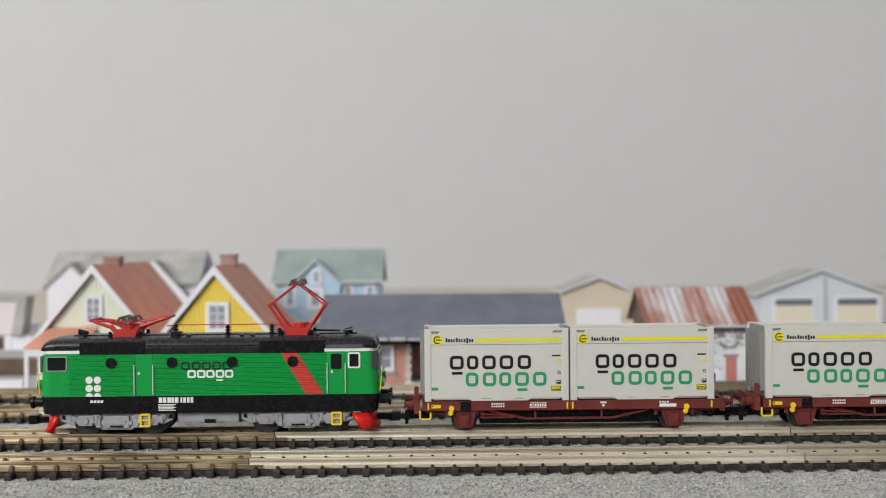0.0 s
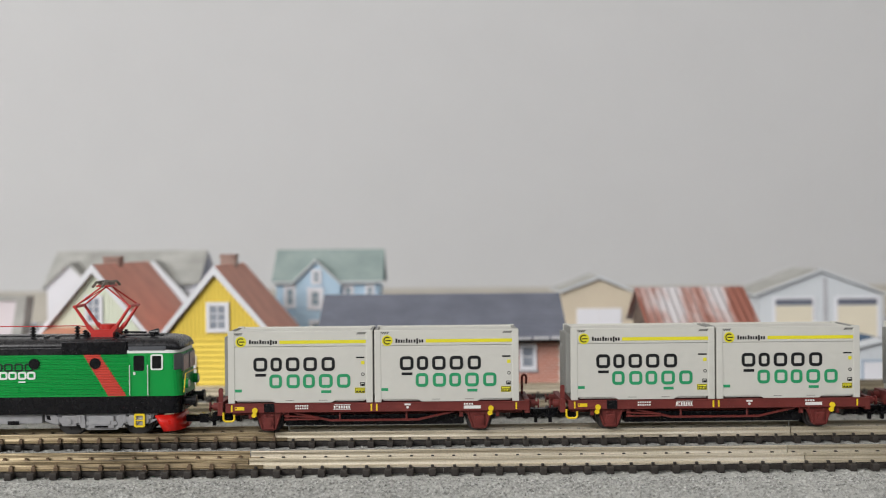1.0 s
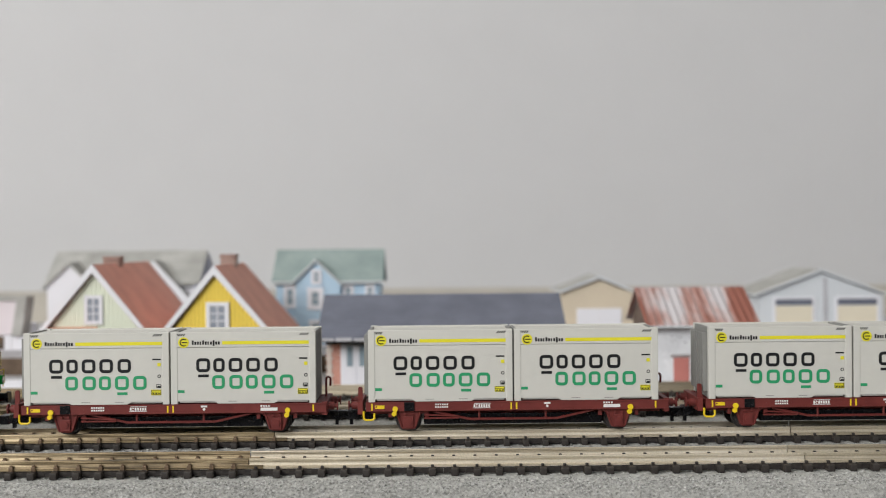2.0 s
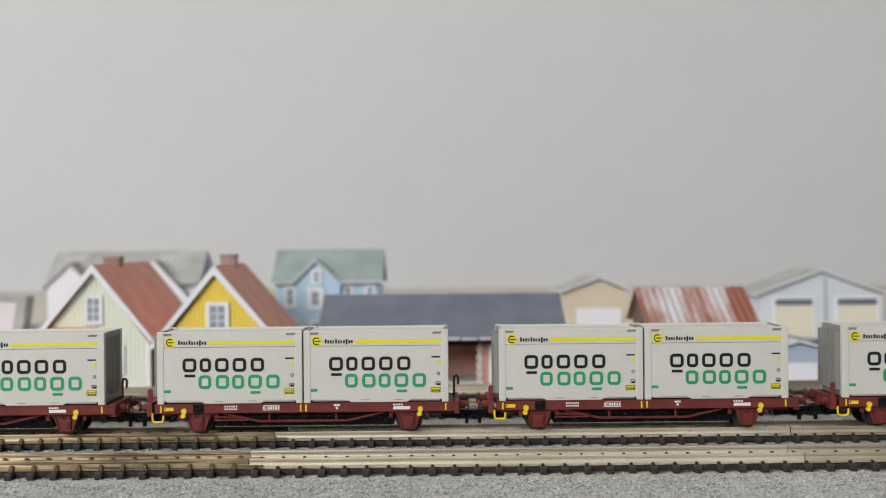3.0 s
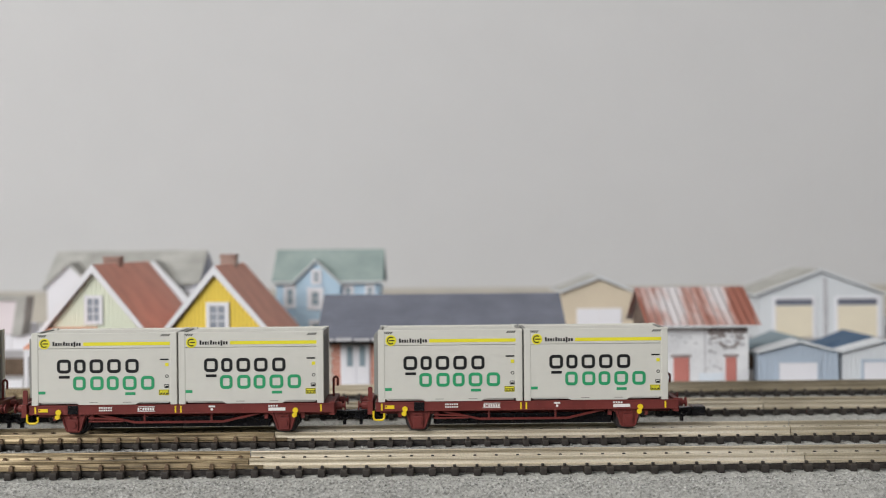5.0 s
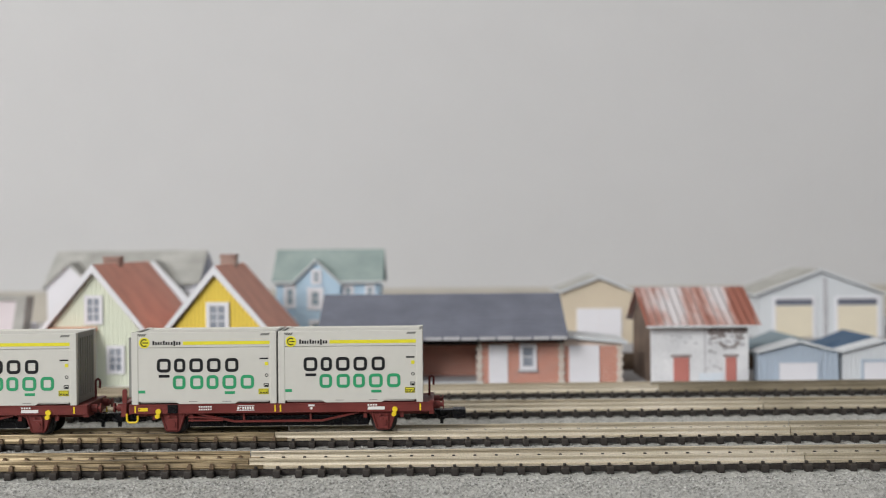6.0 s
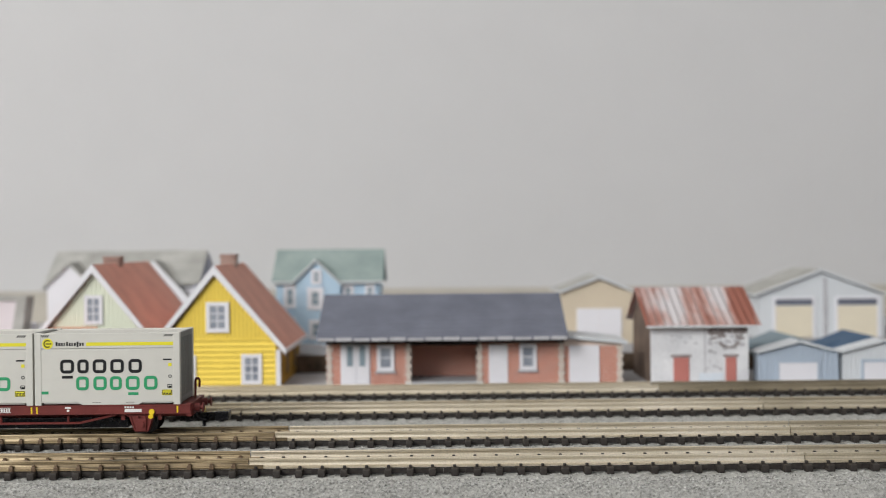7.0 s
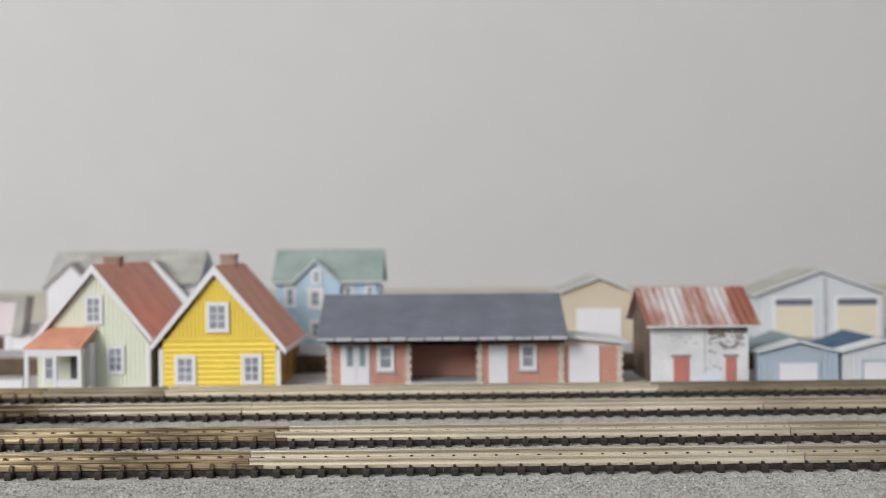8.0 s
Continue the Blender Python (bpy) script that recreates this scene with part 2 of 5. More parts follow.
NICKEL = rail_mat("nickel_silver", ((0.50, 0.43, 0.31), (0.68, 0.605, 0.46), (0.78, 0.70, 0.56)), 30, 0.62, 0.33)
# the next two tones paint weaker reflections into the rail's colour
NICKEL_DIM_REFLECTION = rail_mat("dim_reflection_nickel_silver", ((0.40, 0.345, 0.245), (0.56, 0.495, 0.37), (0.67, 0.595, 0.46)), 30, 0.58, 0.35)
NICKEL_DARK_REFLECTION = rail_mat("dark_reflection_nickel_silver", ((0.15, 0.125, 0.08), (0.26, 0.22, 0.15), (0.38, 0.33, 0.24)), 30, 0.4, 0.42)
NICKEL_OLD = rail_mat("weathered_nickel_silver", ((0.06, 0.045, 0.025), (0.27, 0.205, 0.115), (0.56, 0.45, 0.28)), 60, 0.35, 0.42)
RUST = rust_mat()
BALLAST = ballast_mat("grey_ballast_mat", (0.46, 0.465, 0.435), (0.25, 0.255, 0.235), (0.66, 0.665, 0.63))
CHIPS = island_mat("grey_stone_chips", (0.26, 0.26, 0.245), (0.68, 0.68, 0.65))

# ---- mesh helpers ----
MM = 0.001


def part(name, bm, material, parent=None, label="", smooth=False):
    """Links a bmesh, drawn in millimetres, as one mesh object."""
    bmesh.ops.scale(bm, vec=(MM, MM, MM), verts=bm.verts)
    bmesh.ops.recalc_face_normals(bm, faces=bm.faces)
    me = bpy.data.meshes.new(name)
    bm.to_mesh(me)
    bm.free()
    me.materials.append(material)
    if smooth:
        for p in me.polygons:
            p.use_smooth = True
    ob = new(name, me)
    ob.parent = parent
    if label:
        tagged(ob, label)
    return ob


def thing(name, x, y, z, label, category, group="", kind="", turn=0):
    ob = new(name)
    ob.empty_display_size = 0.01
    ob.matrix_basis = pose(x * MM, y * MM, z * MM, 0, 0, turn)
    return tagged(ob, label, category, group, kind)


def box(bm, x0, x1, y0, y1, z0, z1, bevel=0.0):
    vs = [bm.verts.new((x, y, z)) for x in (x0, x1) for y in (y0, y1) for z in (z0, z1)]
    fs = [bm.faces.new([vs[i] for i in q]) for q in ((0, 1, 3, 2), (4, 6, 7, 5), (0, 4, 5, 1), (2, 3, 7, 6), (0, 2, 6, 4), (1, 5, 7, 3))]
    if bevel:
        es = list({e for f in fs for e in f.edges})
        bmesh.ops.bevel(bm, geom=es, offset=bevel, segments=2, profile=0.6, affect="EDGES")
    return bm


def boxes(*rows, bevel=0.0):
    bm = bmesh.new()
    for r in rows:
        box(bm, *r, bevel=bevel)
    return bm


def prism(bm, pts, y0, y1, bevel=0.0):
    """An outline in x, z pulled from y0 to y1."""
    a = [bm.verts.new((x, y0, z)) for x, z in pts]
    b = [bm.verts.new((x, y1, z)) for x, z in pts]
    n = len(pts)
    fs = [bm.faces.new(a), bm.faces.new(b[::-1])]
    fs += [bm.faces.new((a[i], b[i], b[(i + 1) % n], a[(i + 1) % n])) for i in range(n)]
    if bevel:
        bmesh.ops.bevel(bm, geom=list(fs[0].edges), offset=bevel, segments=2, affect="EDGES")
    return bm


def prism_x(bm, pts, x0, x1):
    """An outline in y, z pulled from x0 to x1."""
    a = [bm.verts.new((x0, y, z)) for y, z in pts]
    b = [bm.verts.new((x1, y, z)) for y, z in pts]
    n = len(pts)
    bm.faces.new(a)
    bm.faces.new(b[::-1])
    for i in range(n):
        bm.faces.new((a[i], b[i], b[(i + 1) % n], a[(i + 1) % n]))
    return bm


def rod(bm, p, q, r, n=8, r2=None):
    """A round bar from p to q."""
    p, q = Vector(p), Vector(q)
    d = q - p
    turn = d.to_track_quat("Z", "Y").to_matrix().to_4x4()
    bmesh.ops.create_cone(bm, cap_ends=True, segments=n, radius1=r, radius2=r if r2 is None else r2, depth=d.length,
                          matrix=Matrix.Translation((p + q) / 2) @ turn)
    return bm


def path_rod(bm, pts, r, n=6):
    for p, q in zip(pts, pts[1:]):
        rod(bm, p, q, r, n)
    return bm


def disc(bm, x, z, r, y0, y1, n=20):
    return rod(bm, (x, y0, z), (x, y1, z), r, n)


def rounded(x0, x1, z0, z1, r, n=4):
    pts = []
    for cx, cz, a0 in ((x1 - r, z1 - r, 0), (x0 + r, z1 - r, 90), (x0 + r, z0 + r, 180), (x1 - r, z0 + r, 270)):
        for i in range(n + 1):
            a = radians(a0 + 90 * i / n)
            pts.append((cx + r * math.cos(a), cz + r * math.sin(a)))
    return pts


def ring(bm, x0, x1, z0, z1, w, r, y0, y1):
    """A rounded frame of width w."""
    o, i = rounded(x0, x1, z0, z1, r), rounded(x0 + w, x1 - w, z0 + w, z1 - w, max(r - w, 0.05))
    n = len(o)
    va = [[bm.verts.new((x, y, z)) for x, z in pts] for pts in (o, i) for y in (y0, y1)]
    for k in range(n):
        j = (k + 1) % n
        for a, b in ((0, 2), (2, 3), (3, 1), (1, 0)):
            bm.faces.new((va[a][k], va[a][j], va[b][j], va[b][k]))
    return bm

# ---- the room and the table ----


def slab(name, x0, x1, y0, y1, z0, z1, material, label, category="wall"):
    return tagged(part(name, boxes((x0, x1, y0, y1, z0, z1)), material), label, category, kind="structure")


slab("wall_north", -2500, 2100, 800, 900, -750, 2050, PLASTER, "plain pale grey painted wall behind the layout")
slab("wall_east", 2000, 2100, -1650, 800, -750, 2050, PLASTER, "plain pale grey painted wall")
slab("wall_west", -2500, -2400, -1650, 800, -750, 2050, PLASTER, "plain pale grey painted wall")
tagged(part("wall_south", boxes((-2500, -2060, -1750, -1650, -750, 2050), (-940, -560, -1750, -1650, -750, 2050), (960, 2100, -1750, -1650, -750, 2050),
                                (-2060, -940, -1750, -1650, -750, 590), (-2060, -940, -1750, -1650, 1810, 2050),
                                (-560, 960, -1750, -1650, -750, 490), (-560, 960, -1750, -1650, 1410, 2050)), PLASTER),
       "plain pale grey painted wall with two window openings", "wall", kind="structure")
slab("ceiling", -2500, 2100, -1750, 900, 2050, 2100, CEILING, "white painted ceiling", "ceiling")
slab("floor", -2500, 2100, -1750, 900, -800, -750, CARPET, "brown board floor", "floor")

table = thing("table", 0, 0, 0, "pale wooden table carrying the railway layout", "table")
part("tabletop", boxes((-900, 900, 120, 798, -40, -6), bevel=2), TAN_BOARD, table)
for tx in (-850, 850):
    for ty in (170, 750):
        part("leg", boxes((tx - 25, tx + 25, ty - 25, ty + 25, -750, -40.5)), TAN_BOARD, table)


SKEW = 0.012  # the tracks run slightly away from the camera along x


def bend(x):
    """How far the tracks lie behind their middle depth at x."""
    return SKEW * x


def ground_mesh():
    """The mat that the layout lies on: one sheet with small waves, its front edge before the camera."""
    xs = np.concatenate([np.linspace(-900, -200, 15)[:-1], np.linspace(-200, 220, 211), np.linspace(220, 900, 15)[1:]])
    ys = np.concatenate([np.linspace(125, 225, 12)[:-1], np.linspace(225, 420, 131), np.linspace(420, 798, 20)[1:]])
    verts, faces = [], []
    for y in ys:
        for x in xs:
            near = 1.0 if 225 <= y <= 420 and -200 <= x <= 220 else 0.0
            z = near * (0.35 * noise.noise((x * 0.9, y * 0.9, 0)) + 0.25 * noise.noise((x * 0.15, y * 0.15, 5)))
            verts.append((x * MM, y * MM, z * MM))
    n = len(xs)
    for j in range(len(ys) - 1):
        for i in range(n - 1):
            faces.append((j * n + i, j * n + i + 1, (j + 1) * n + i + 1, (j + 1) * n + i))
    me = bpy.data.meshes.new("ground")
    me.from_pydata(verts, [], faces)
    me.materials.append(BALLAST)
    for p in me.polygons:
        p.use_smooth = True
    return tagged(new("ground", me), "grey crushed-stone ballast mat under the tracks", "ground", kind="structure")


ground_mesh()
slab("mat_base", -898, 898, 126, 797, -6, -1, KERB_GREY, "grey backing of the ballast mat", "ground")


def chips():
    """Small sharp stones strewn over the mat, thickest before the first track."""
    rng = np.random.default_rng(4)
    corner = np.array([(1, 1, 1), (1, -1, -1), (-1, 1, -1), (-1, -1, 1), (0.4, -1.1, 0.6)], float)
    tri = [(0, 1, 2), (0, 2, 3), (1, 3, 2), (0, 3, 4), (0, 4, 1), (1, 4, 3)]
    bands = [(228, 264, 24000, 0.42), (286, 303, 3600, 0.42), (327, 345, 3000, 0.42), (375, 393, 2500, 0.42),
             (265, 285, 2600, 0.4), (304, 322, 1800, 0.4), (348, 366, 1200, 0.4)]
    verts, faces = [], []
    for y0, y1, count, size in bands:
        for _ in range(count):
            y = rng.uniform(y0, y1)
            half = 0.40 * y + 8
            x = rng.uniform(-half, half)
            s = size * rng.uniform(0.35, 1.0) * np.array([1.1, 1.0, 0.6])
            a = rng.uniform(0, 6.28)
            pts = corner * s * rng.uniform(0.6, 1.1, (5, 3)) * 0.6
            rot = np.array([[math.cos(a), -math.sin(a), 0], [math.sin(a), math.cos(a), 0], [0, 0, 1]])
            pts = pts @ rot.T + (x, y + bend(x), 0.1)
            k = len(verts)
            verts.extend((pts * MM).tolist())
            faces.extend((k + p, k + q, k + r) for p, q, r in tri)
    me = bpy.data.meshes.new("stone_chips")
    me.from_pydata(verts, [], faces)
    me.materials.append(CHIPS)
    return tagged(new("stone_chips", me), "loose grey stone chips on the ballast mat", "gravel", kind="stuff")


chips()

# ---- the tracks ----
PITCH = 5.12
GAUGE = 9.0


def sleeper_mesh(big):
    """One sleeper with its four rail chairs and a piece of the web that joins it to the next."""
    bm = bmesh.new()
    box(bm, -0.85, 0.85, -8.4, 8.4, 0.0, 1.72, bevel=0.34)
    for r in (-1, 1):
        box(bm, -PITCH / 2, PITCH / 2, r * 5.6 - 0.5, r * 5.6 + 0.5, 0.35, 1.5)
        for s in (-1, 1):
            c = r * 4.9 + s * 0.95
            w = 0.52 if big else 0.36
            outer = r * s > 0
            box(bm, -w, w, c - 0.42, c + 0.42, 1.65, 2.7 if big else (2.3 if outer else 2.75), bevel=0.16)
            if big:
                box(bm, -0.3, 0.3, c - 0.25, c + 0.25, 2.6, 3.1)
    if big:
        for f in bm.faces:
            f.material_index = 1 if f.calc_center_median().z > 1.9 else 0
    bmesh.ops.scale(bm, vec=(MM, MM, MM), verts=bm.verts)
    me = bpy.data.meshes.new("sleeper")
    bm.to_mesh(me)
    bm.free()
    me.materials.append(SLEEPER)
    me.materials.append(CHAIR_BRONZE)
    return me


def rail_profile(y):
    """Foot, web and head of the rail, from its foot at 1.72 up to 4.0."""
    half = [(0.80, 1.72), (0.80, 2.08), (0.60, 2.22), (0.42, 2.42), (0.32, 2.85), (0.28, 3.22), (0.42, 3.40), (0.42, 3.82), (0.36, 3.95), (0.26, 4.0)]
    return [(y + a, z) for a, z in half] + [(y - a, z) for a, z in reversed(half)]


def rail(parent, y, x0, x1, material):
    bm = bmesh.new()
    n = max(2, int((x1 - x0) / 12))
    rings = []
    for i in range(n + 1):
        x = x0 + (x1 - x0) * i / n
        off = bend(x)
        rings.append([bm.verts.new((x, yy + off, z)) for yy, z in rail_profile(y)])
    k = len(rings[0])
    for a, b in zip(rings, rings[1:]):
        for i in range(k):
            bm.faces.new((a[i], b[i], b[(i + 1) % k], a[(i + 1) % k]))
    bm.faces.new(rings[0][::-1])
    bm.faces.new(rings[-1])
    return part("rail", bm, material, parent)


SLEEPER_FINE, SLEEPER_BIG = sleeper_mesh(False), sleeper_mesh(True)


def track(d, shift, label, joints, stagger):
    """One straight track at depth d; joints gives where each length of rail begins and its tone of metal."""
    t = thing("track", 0, d, 0, label, "railway track", group="parallel tracks")
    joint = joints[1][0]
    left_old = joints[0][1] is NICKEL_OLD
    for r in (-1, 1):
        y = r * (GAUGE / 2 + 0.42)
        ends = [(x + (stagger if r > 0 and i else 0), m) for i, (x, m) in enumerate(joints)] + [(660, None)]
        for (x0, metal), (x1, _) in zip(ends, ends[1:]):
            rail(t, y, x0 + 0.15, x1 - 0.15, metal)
        bm = bmesh.new()
        x = ends[1][0]
        o = y + bend(x)
        for s in (-1, 1):
            box(bm, x - 3.4, x + 3.4, o + s * 0.66 - 0.22, o + s * 0.66 + 0.22, 1.7, 2.6, bevel=0.1)
        part("rail_joiner", bm, NICKEL_OLD, t, "thin folded metal rail joiner")
    rest = bmesh.new()
    for i in range(-128, 129):
        x = shift + i * PITCH
        mesh = SLEEPER_BIG if (left_old and x < joint) else SLEEPER_FINE
        if abs(x) <= 182:
            ob = new("sleeper", mesh)
            ob.parent = t
            ob.matrix_basis = pose(x * MM, bend(x) * MM, 0, 0, 0, math.degrees(SKEW) + 0.5 * math.sin(i * 7.3))
        else:
            o = bend(x)
            box(rest, x - 1.05, x + 1.05, o - 8.4, o + 8.4, 0, 1.75)
    tagged(part("sleeper_row", rest, SLEEPER, t), kind="stuff")
    return t


# lengths in the dimmer tones stand in for reflections fading along the rails
track(275.0, 2.2, "nickel-silver model track on black sleepers beside the ballast edge", ((-660, NICKEL_OLD), (-45.5, NICKEL), (84, NICKEL_DIM_REFLECTION)), -1.2)
track(312.9, 0.9, "nickel-silver model track on black sleepers carrying the train", ((-660, NICKEL_OLD), (-45.0, NICKEL), (92, NICKEL_DIM_REFLECTION)), 2.5)
track(361.0, -1.0, "nickel-silver model track on black plastic sleepers", ((-660, NICKEL_OLD), (-124.0, NICKEL_DIM_REFLECTION), (-62, NICKEL), (98, NICKEL_DIM_REFLECTION)), 1.5)
track(404.5, 1.4, "nickel-silver model track on black sleepers beside the houses", ((-660, NICKEL_OLD), (-138.0, NICKEL_DARK_REFLECTION), (-96, NICKEL), (74, NICKEL_DARK_REFLECTION)), -1.0)

# a pinch of green scatter caught between the rails
rt = random.Random(8)
tuft = bmesh.new()
for i in range(40):
    a, r = rt.random() * 6.28, rt.random() * 0.9
    x, y = 48.3 + r * 1.6 * math.cos(a), r * math.sin(a)
    rod(tuft, (x, y, 0.3), (x + rt.uniform(-0.4, 0.4), y + rt.uniform(-0.3, 0.3), rt.uniform(1.2, 3.4)), 0.14, 5, 0.04)
tagged(part("grass_tuft", tuft, mat("green_scatter", (0.09, 0.17, 0.03), 0.85, scale=400, vary=0.4)), "tiny tuft of green scatter between the rails", "tuft", kind="stuff").location = (0, 0.3133, 0)

# ---- the container wagons ----
# sx and sz turn the units of the working drawings (0.148 mm each) into millimetres on the model
MID = 312.9  # depth of the middle of the train's track
CW, CH, CD = 37.8, 18.9, 18.0


def container(wagon, cx):
    """A high-sided bulk container, its long face at y = -CD / 2; z = 0 is its underside."""
    L, R, F = -CW / 2, CW / 2, -CD / 2
    c = new("container")
    c.parent = wagon
    c.matrix_basis = pose(cx * MM, 0, 12.1 * MM)
    tagged(c, "pale grey-white plastic bulk container with printed marks")
    body = boxes((L + 2.2, R - 2.2, F + 0.55, -F - 0.55, 0.3, CH - 1.1), bevel=0.15)
    part("body", body, WHITE_PLASTIC, c)
    for x in (L, R - 1.75):
        for y in (F, -F - 1.75):
            part("corner_post", boxes((x, x + 1.75, y, y + 1.75, 0, CH), bevel=0.16), WHITE_PLASTIC, c)
    part("top_rail", boxes((L + 1.6, R - 1.6, F + 0.1, F + 1.1, CH - 4.05, CH - 0.1), bevel=0.1), WHITE_PLASTIC, c)
    part("top_rail", boxes((L + 1.8, R - 1.8, -F - 1.1, -F - 0.1, CH - 4.0, CH - 0.1), bevel=0.12), WHITE_PLASTIC, c)
    part("roof", boxes((L + 1.0, R - 1.0, F + 1.15, -F - 1.15, CH - 1.2, CH - 0.45), bevel=0.1), WHITE_PLASTIC, c)
    for s in (-1, 1):
        x = s * (CW / 2 - 0.45)
        part("end_sill", boxes((x - 0.4, x + 0.4, F + 1.8, -F - 1.8, 0.2, 1.8), bevel=0.1), GREY_PLASTIC, c)
        part("end_rail", boxes((x - 0.4, x + 0.4, F + 1.8, -F - 1.8, CH - 1.6, CH - 0.15), bevel=0.1), GREY_PLASTIC, c)
        ribs = bmesh.new()
        for i in range(7):
            y = F + 2.7 + i * (CD - 5.4) / 6
            box(ribs, x - 1.6, x + 0.42, y - 0.6, y + 0.6, 1.8, CH - 1.6)
        part("end_ribs", ribs, GREY_PLASTIC, c)
        panel = bmesh.new()
        y0, y1 = (F, F + 0.6) if s < 0 else (-F - 0.6, -F)
        prism(panel, [(L + 1.7, 0.75), (-7.6, 0.75), (-6.6, 0.1), (8.0, 0.1), (9.2, 0.75), (R - 1.7, 0.75), (R - 1.7, CH - 4.15), (L + 1.7, CH - 4.15)], y0 + 0.12, y1, bevel=0.0)
        part("side_panel", panel, WHITE_PLASTIC, c, "raised smooth side panel")
    # printed marks on the long face that shows
    p = F + 0.1
    y0, y1 = p - 0.06, p + 0.2

    def sx(u):
        return (u - 468) * 0.1479 - CW / 2

    def sz(v):
        return (711.0 - v) * 0.1479

    for ink, top, low, cells, bar in ((INK, 630, 654.5, ((512.8, 537.3), (543, 563), (570, 594), (601, 625), (633, 656.5)), (516, 535)),
                                      (GREEN_INK, 660, 684.5, ((540.7, 563), (571, 594.5), (600, 621), (628, 652.5), (660, 683.8)), (632, 650))):
        for a, b in cells:
            part("printed_shape", ring(bmesh.new(), sx(a), sx(b), sz(low), sz(top), 0.8, 1.1, y0, y1), ink, c)
        part("printed_bar", boxes((sx(bar[0]), sx(bar[1]), y0, y1, sz(low + 9), sz(low + 4.2)), bevel=0.03), ink, c)
    yr = F + 0.1
    part("yellow_disc", disc(bmesh.new(), sx(491), sz(602), 1.42, yr - 0.05, yr + 0.1, 28), LIME, c, "round yellow printed disc")
    hook = bmesh.new()
    pts = [(sx(491) + 0.88 * math.cos(radians(a)), yr - 0.05, sz(602) + 0.88 * math.sin(radians(a))) for a in range(50, 311, 20)]
    path_rod(hook, pts, 0.15, 6)
    rod(hook, (sx(488), yr - 0.05, sz(602)), (sx(497.5), yr - 0.05, sz(602)), 0.14)
    part("disc_mark", hook, INK, c, "black curved mark on the disc")
    small = bmesh.new()
    for i in range(11):
        w = 3.2 if i not in (3, 6) else 2.4
        a = 505.5 + i * 4.6
        box(small, sx(a), sx(a + w), yr - 0.05, yr + 0.1, sz(606 if i != 8 else 608), sz(600.5 if i % 4 else 598.5))
    part("printed_mark", small, INK, c, "line of small black printed bars")
    part("yellow_band", boxes((sx(559), sx(712), yr - 0.05, yr + 0.1, sz(606), sz(600))), LIME, c, "long yellow printed band")
    for a in (477, 695):
        h = bmesh.new()
        for i in range(4):
            x = sx(a + i * 4)
            prism(h, [(x, sz(590.5)), (x + 0.32, sz(590.5)), (x + 0.8, sz(586.5)), (x + 0.48, sz(586.5))], yr - 0.05, yr + 0.1)
        part("hatch_mark", h, INK, c)
    part("green_mark", boxes((sx(480), sx(492), y0, y1, sz(691), sz(686))), GREEN_INK, c)
    part("small_mark", boxes((sx(694), sx(709), y0, y1, sz(632.5), sz(630))), INK, c)
    part("yellow_dot", boxes((sx(703), sx(709), y0, y1, sz(643.5), sz(637.5)), bevel=0.05), LIME, c)
    part("ring_mark", ring(bmesh.new(), sx(703), sx(709), sz(664), sz(658), 0.16, 0.44, y0, y1), INK, c)
    plate = ring(bmesh.new(), sx(701), sx(709.5), sz(681.5), sz(675), 0.16, 0.2, y0, y1)
    box(plate, sx(703), sx(708), y0, y1, sz(681), sz(678))
    part("plate_mark", plate, INK, c)
    part("yellow_plate", boxes((sx(691.5), sx(709.5), y0, y1, sz(694.5), sz(684.5))), LIME, c, "small yellow printed plate")
    pl = ring(bmesh.new(), sx(692), sx(709), sz(694), sz(685), 0.13, 0.2, y0 - 0.03, y1)
    for i in range(3):
        box(pl, sx(694 + i * 5), sx(697.5 + i * 5), y0 - 0.03, y1, sz(692.5), sz(690.5))
    box(pl, sx(693), sx(708), y0 - 0.03, y1, sz(689.3), sz(688.4))
    part("plate_print", pl, INK, c)
    for a in (569, 628):
        part("lift_slot", boxes((sx(a), sx(a + 15), F + 0.05, F + 0.3, sz(706.8), sz(705.8))), GREY_PLASTIC, c)
    return c


def wheelset(parent, x, r, y=4.6):
    w = new("wheelset")
    w.parent = parent
    w.matrix_basis = pose(x * MM, 0, (4.0 + r) * MM)
    part("axle", rod(bmesh.new(), (0, -y - 1.5, 0), (0, y + 1.5, 0), 0.7, 10), STEEL, w)
    for s in (-1, 1):
        bm = bmesh.new()
        rod(bm, (0, s * (y - 1.0), 0), (0, s * (y - 0.2), 0), r + 0.5, 32)
        rod(bm, (0, s * (y - 0.3), 0), (0, s * (y + 0.9), 0), r, 32)
        part("wheel", bm, STEEL, w)
        bm = bmesh.new()
        for i in range(5):
            a = 2 * math.pi * i / 5
            rod(bm, (r * 0.2 * math.cos(a), s * (y + 0.95), r * 0.2 * math.sin(a)), (r * 0.8 * math.cos(a), s * (y + 0.95), r * 0.8 * math.sin(a)), 0.2, 6)
        part("spokes", bm, BLACK, w)
    return w


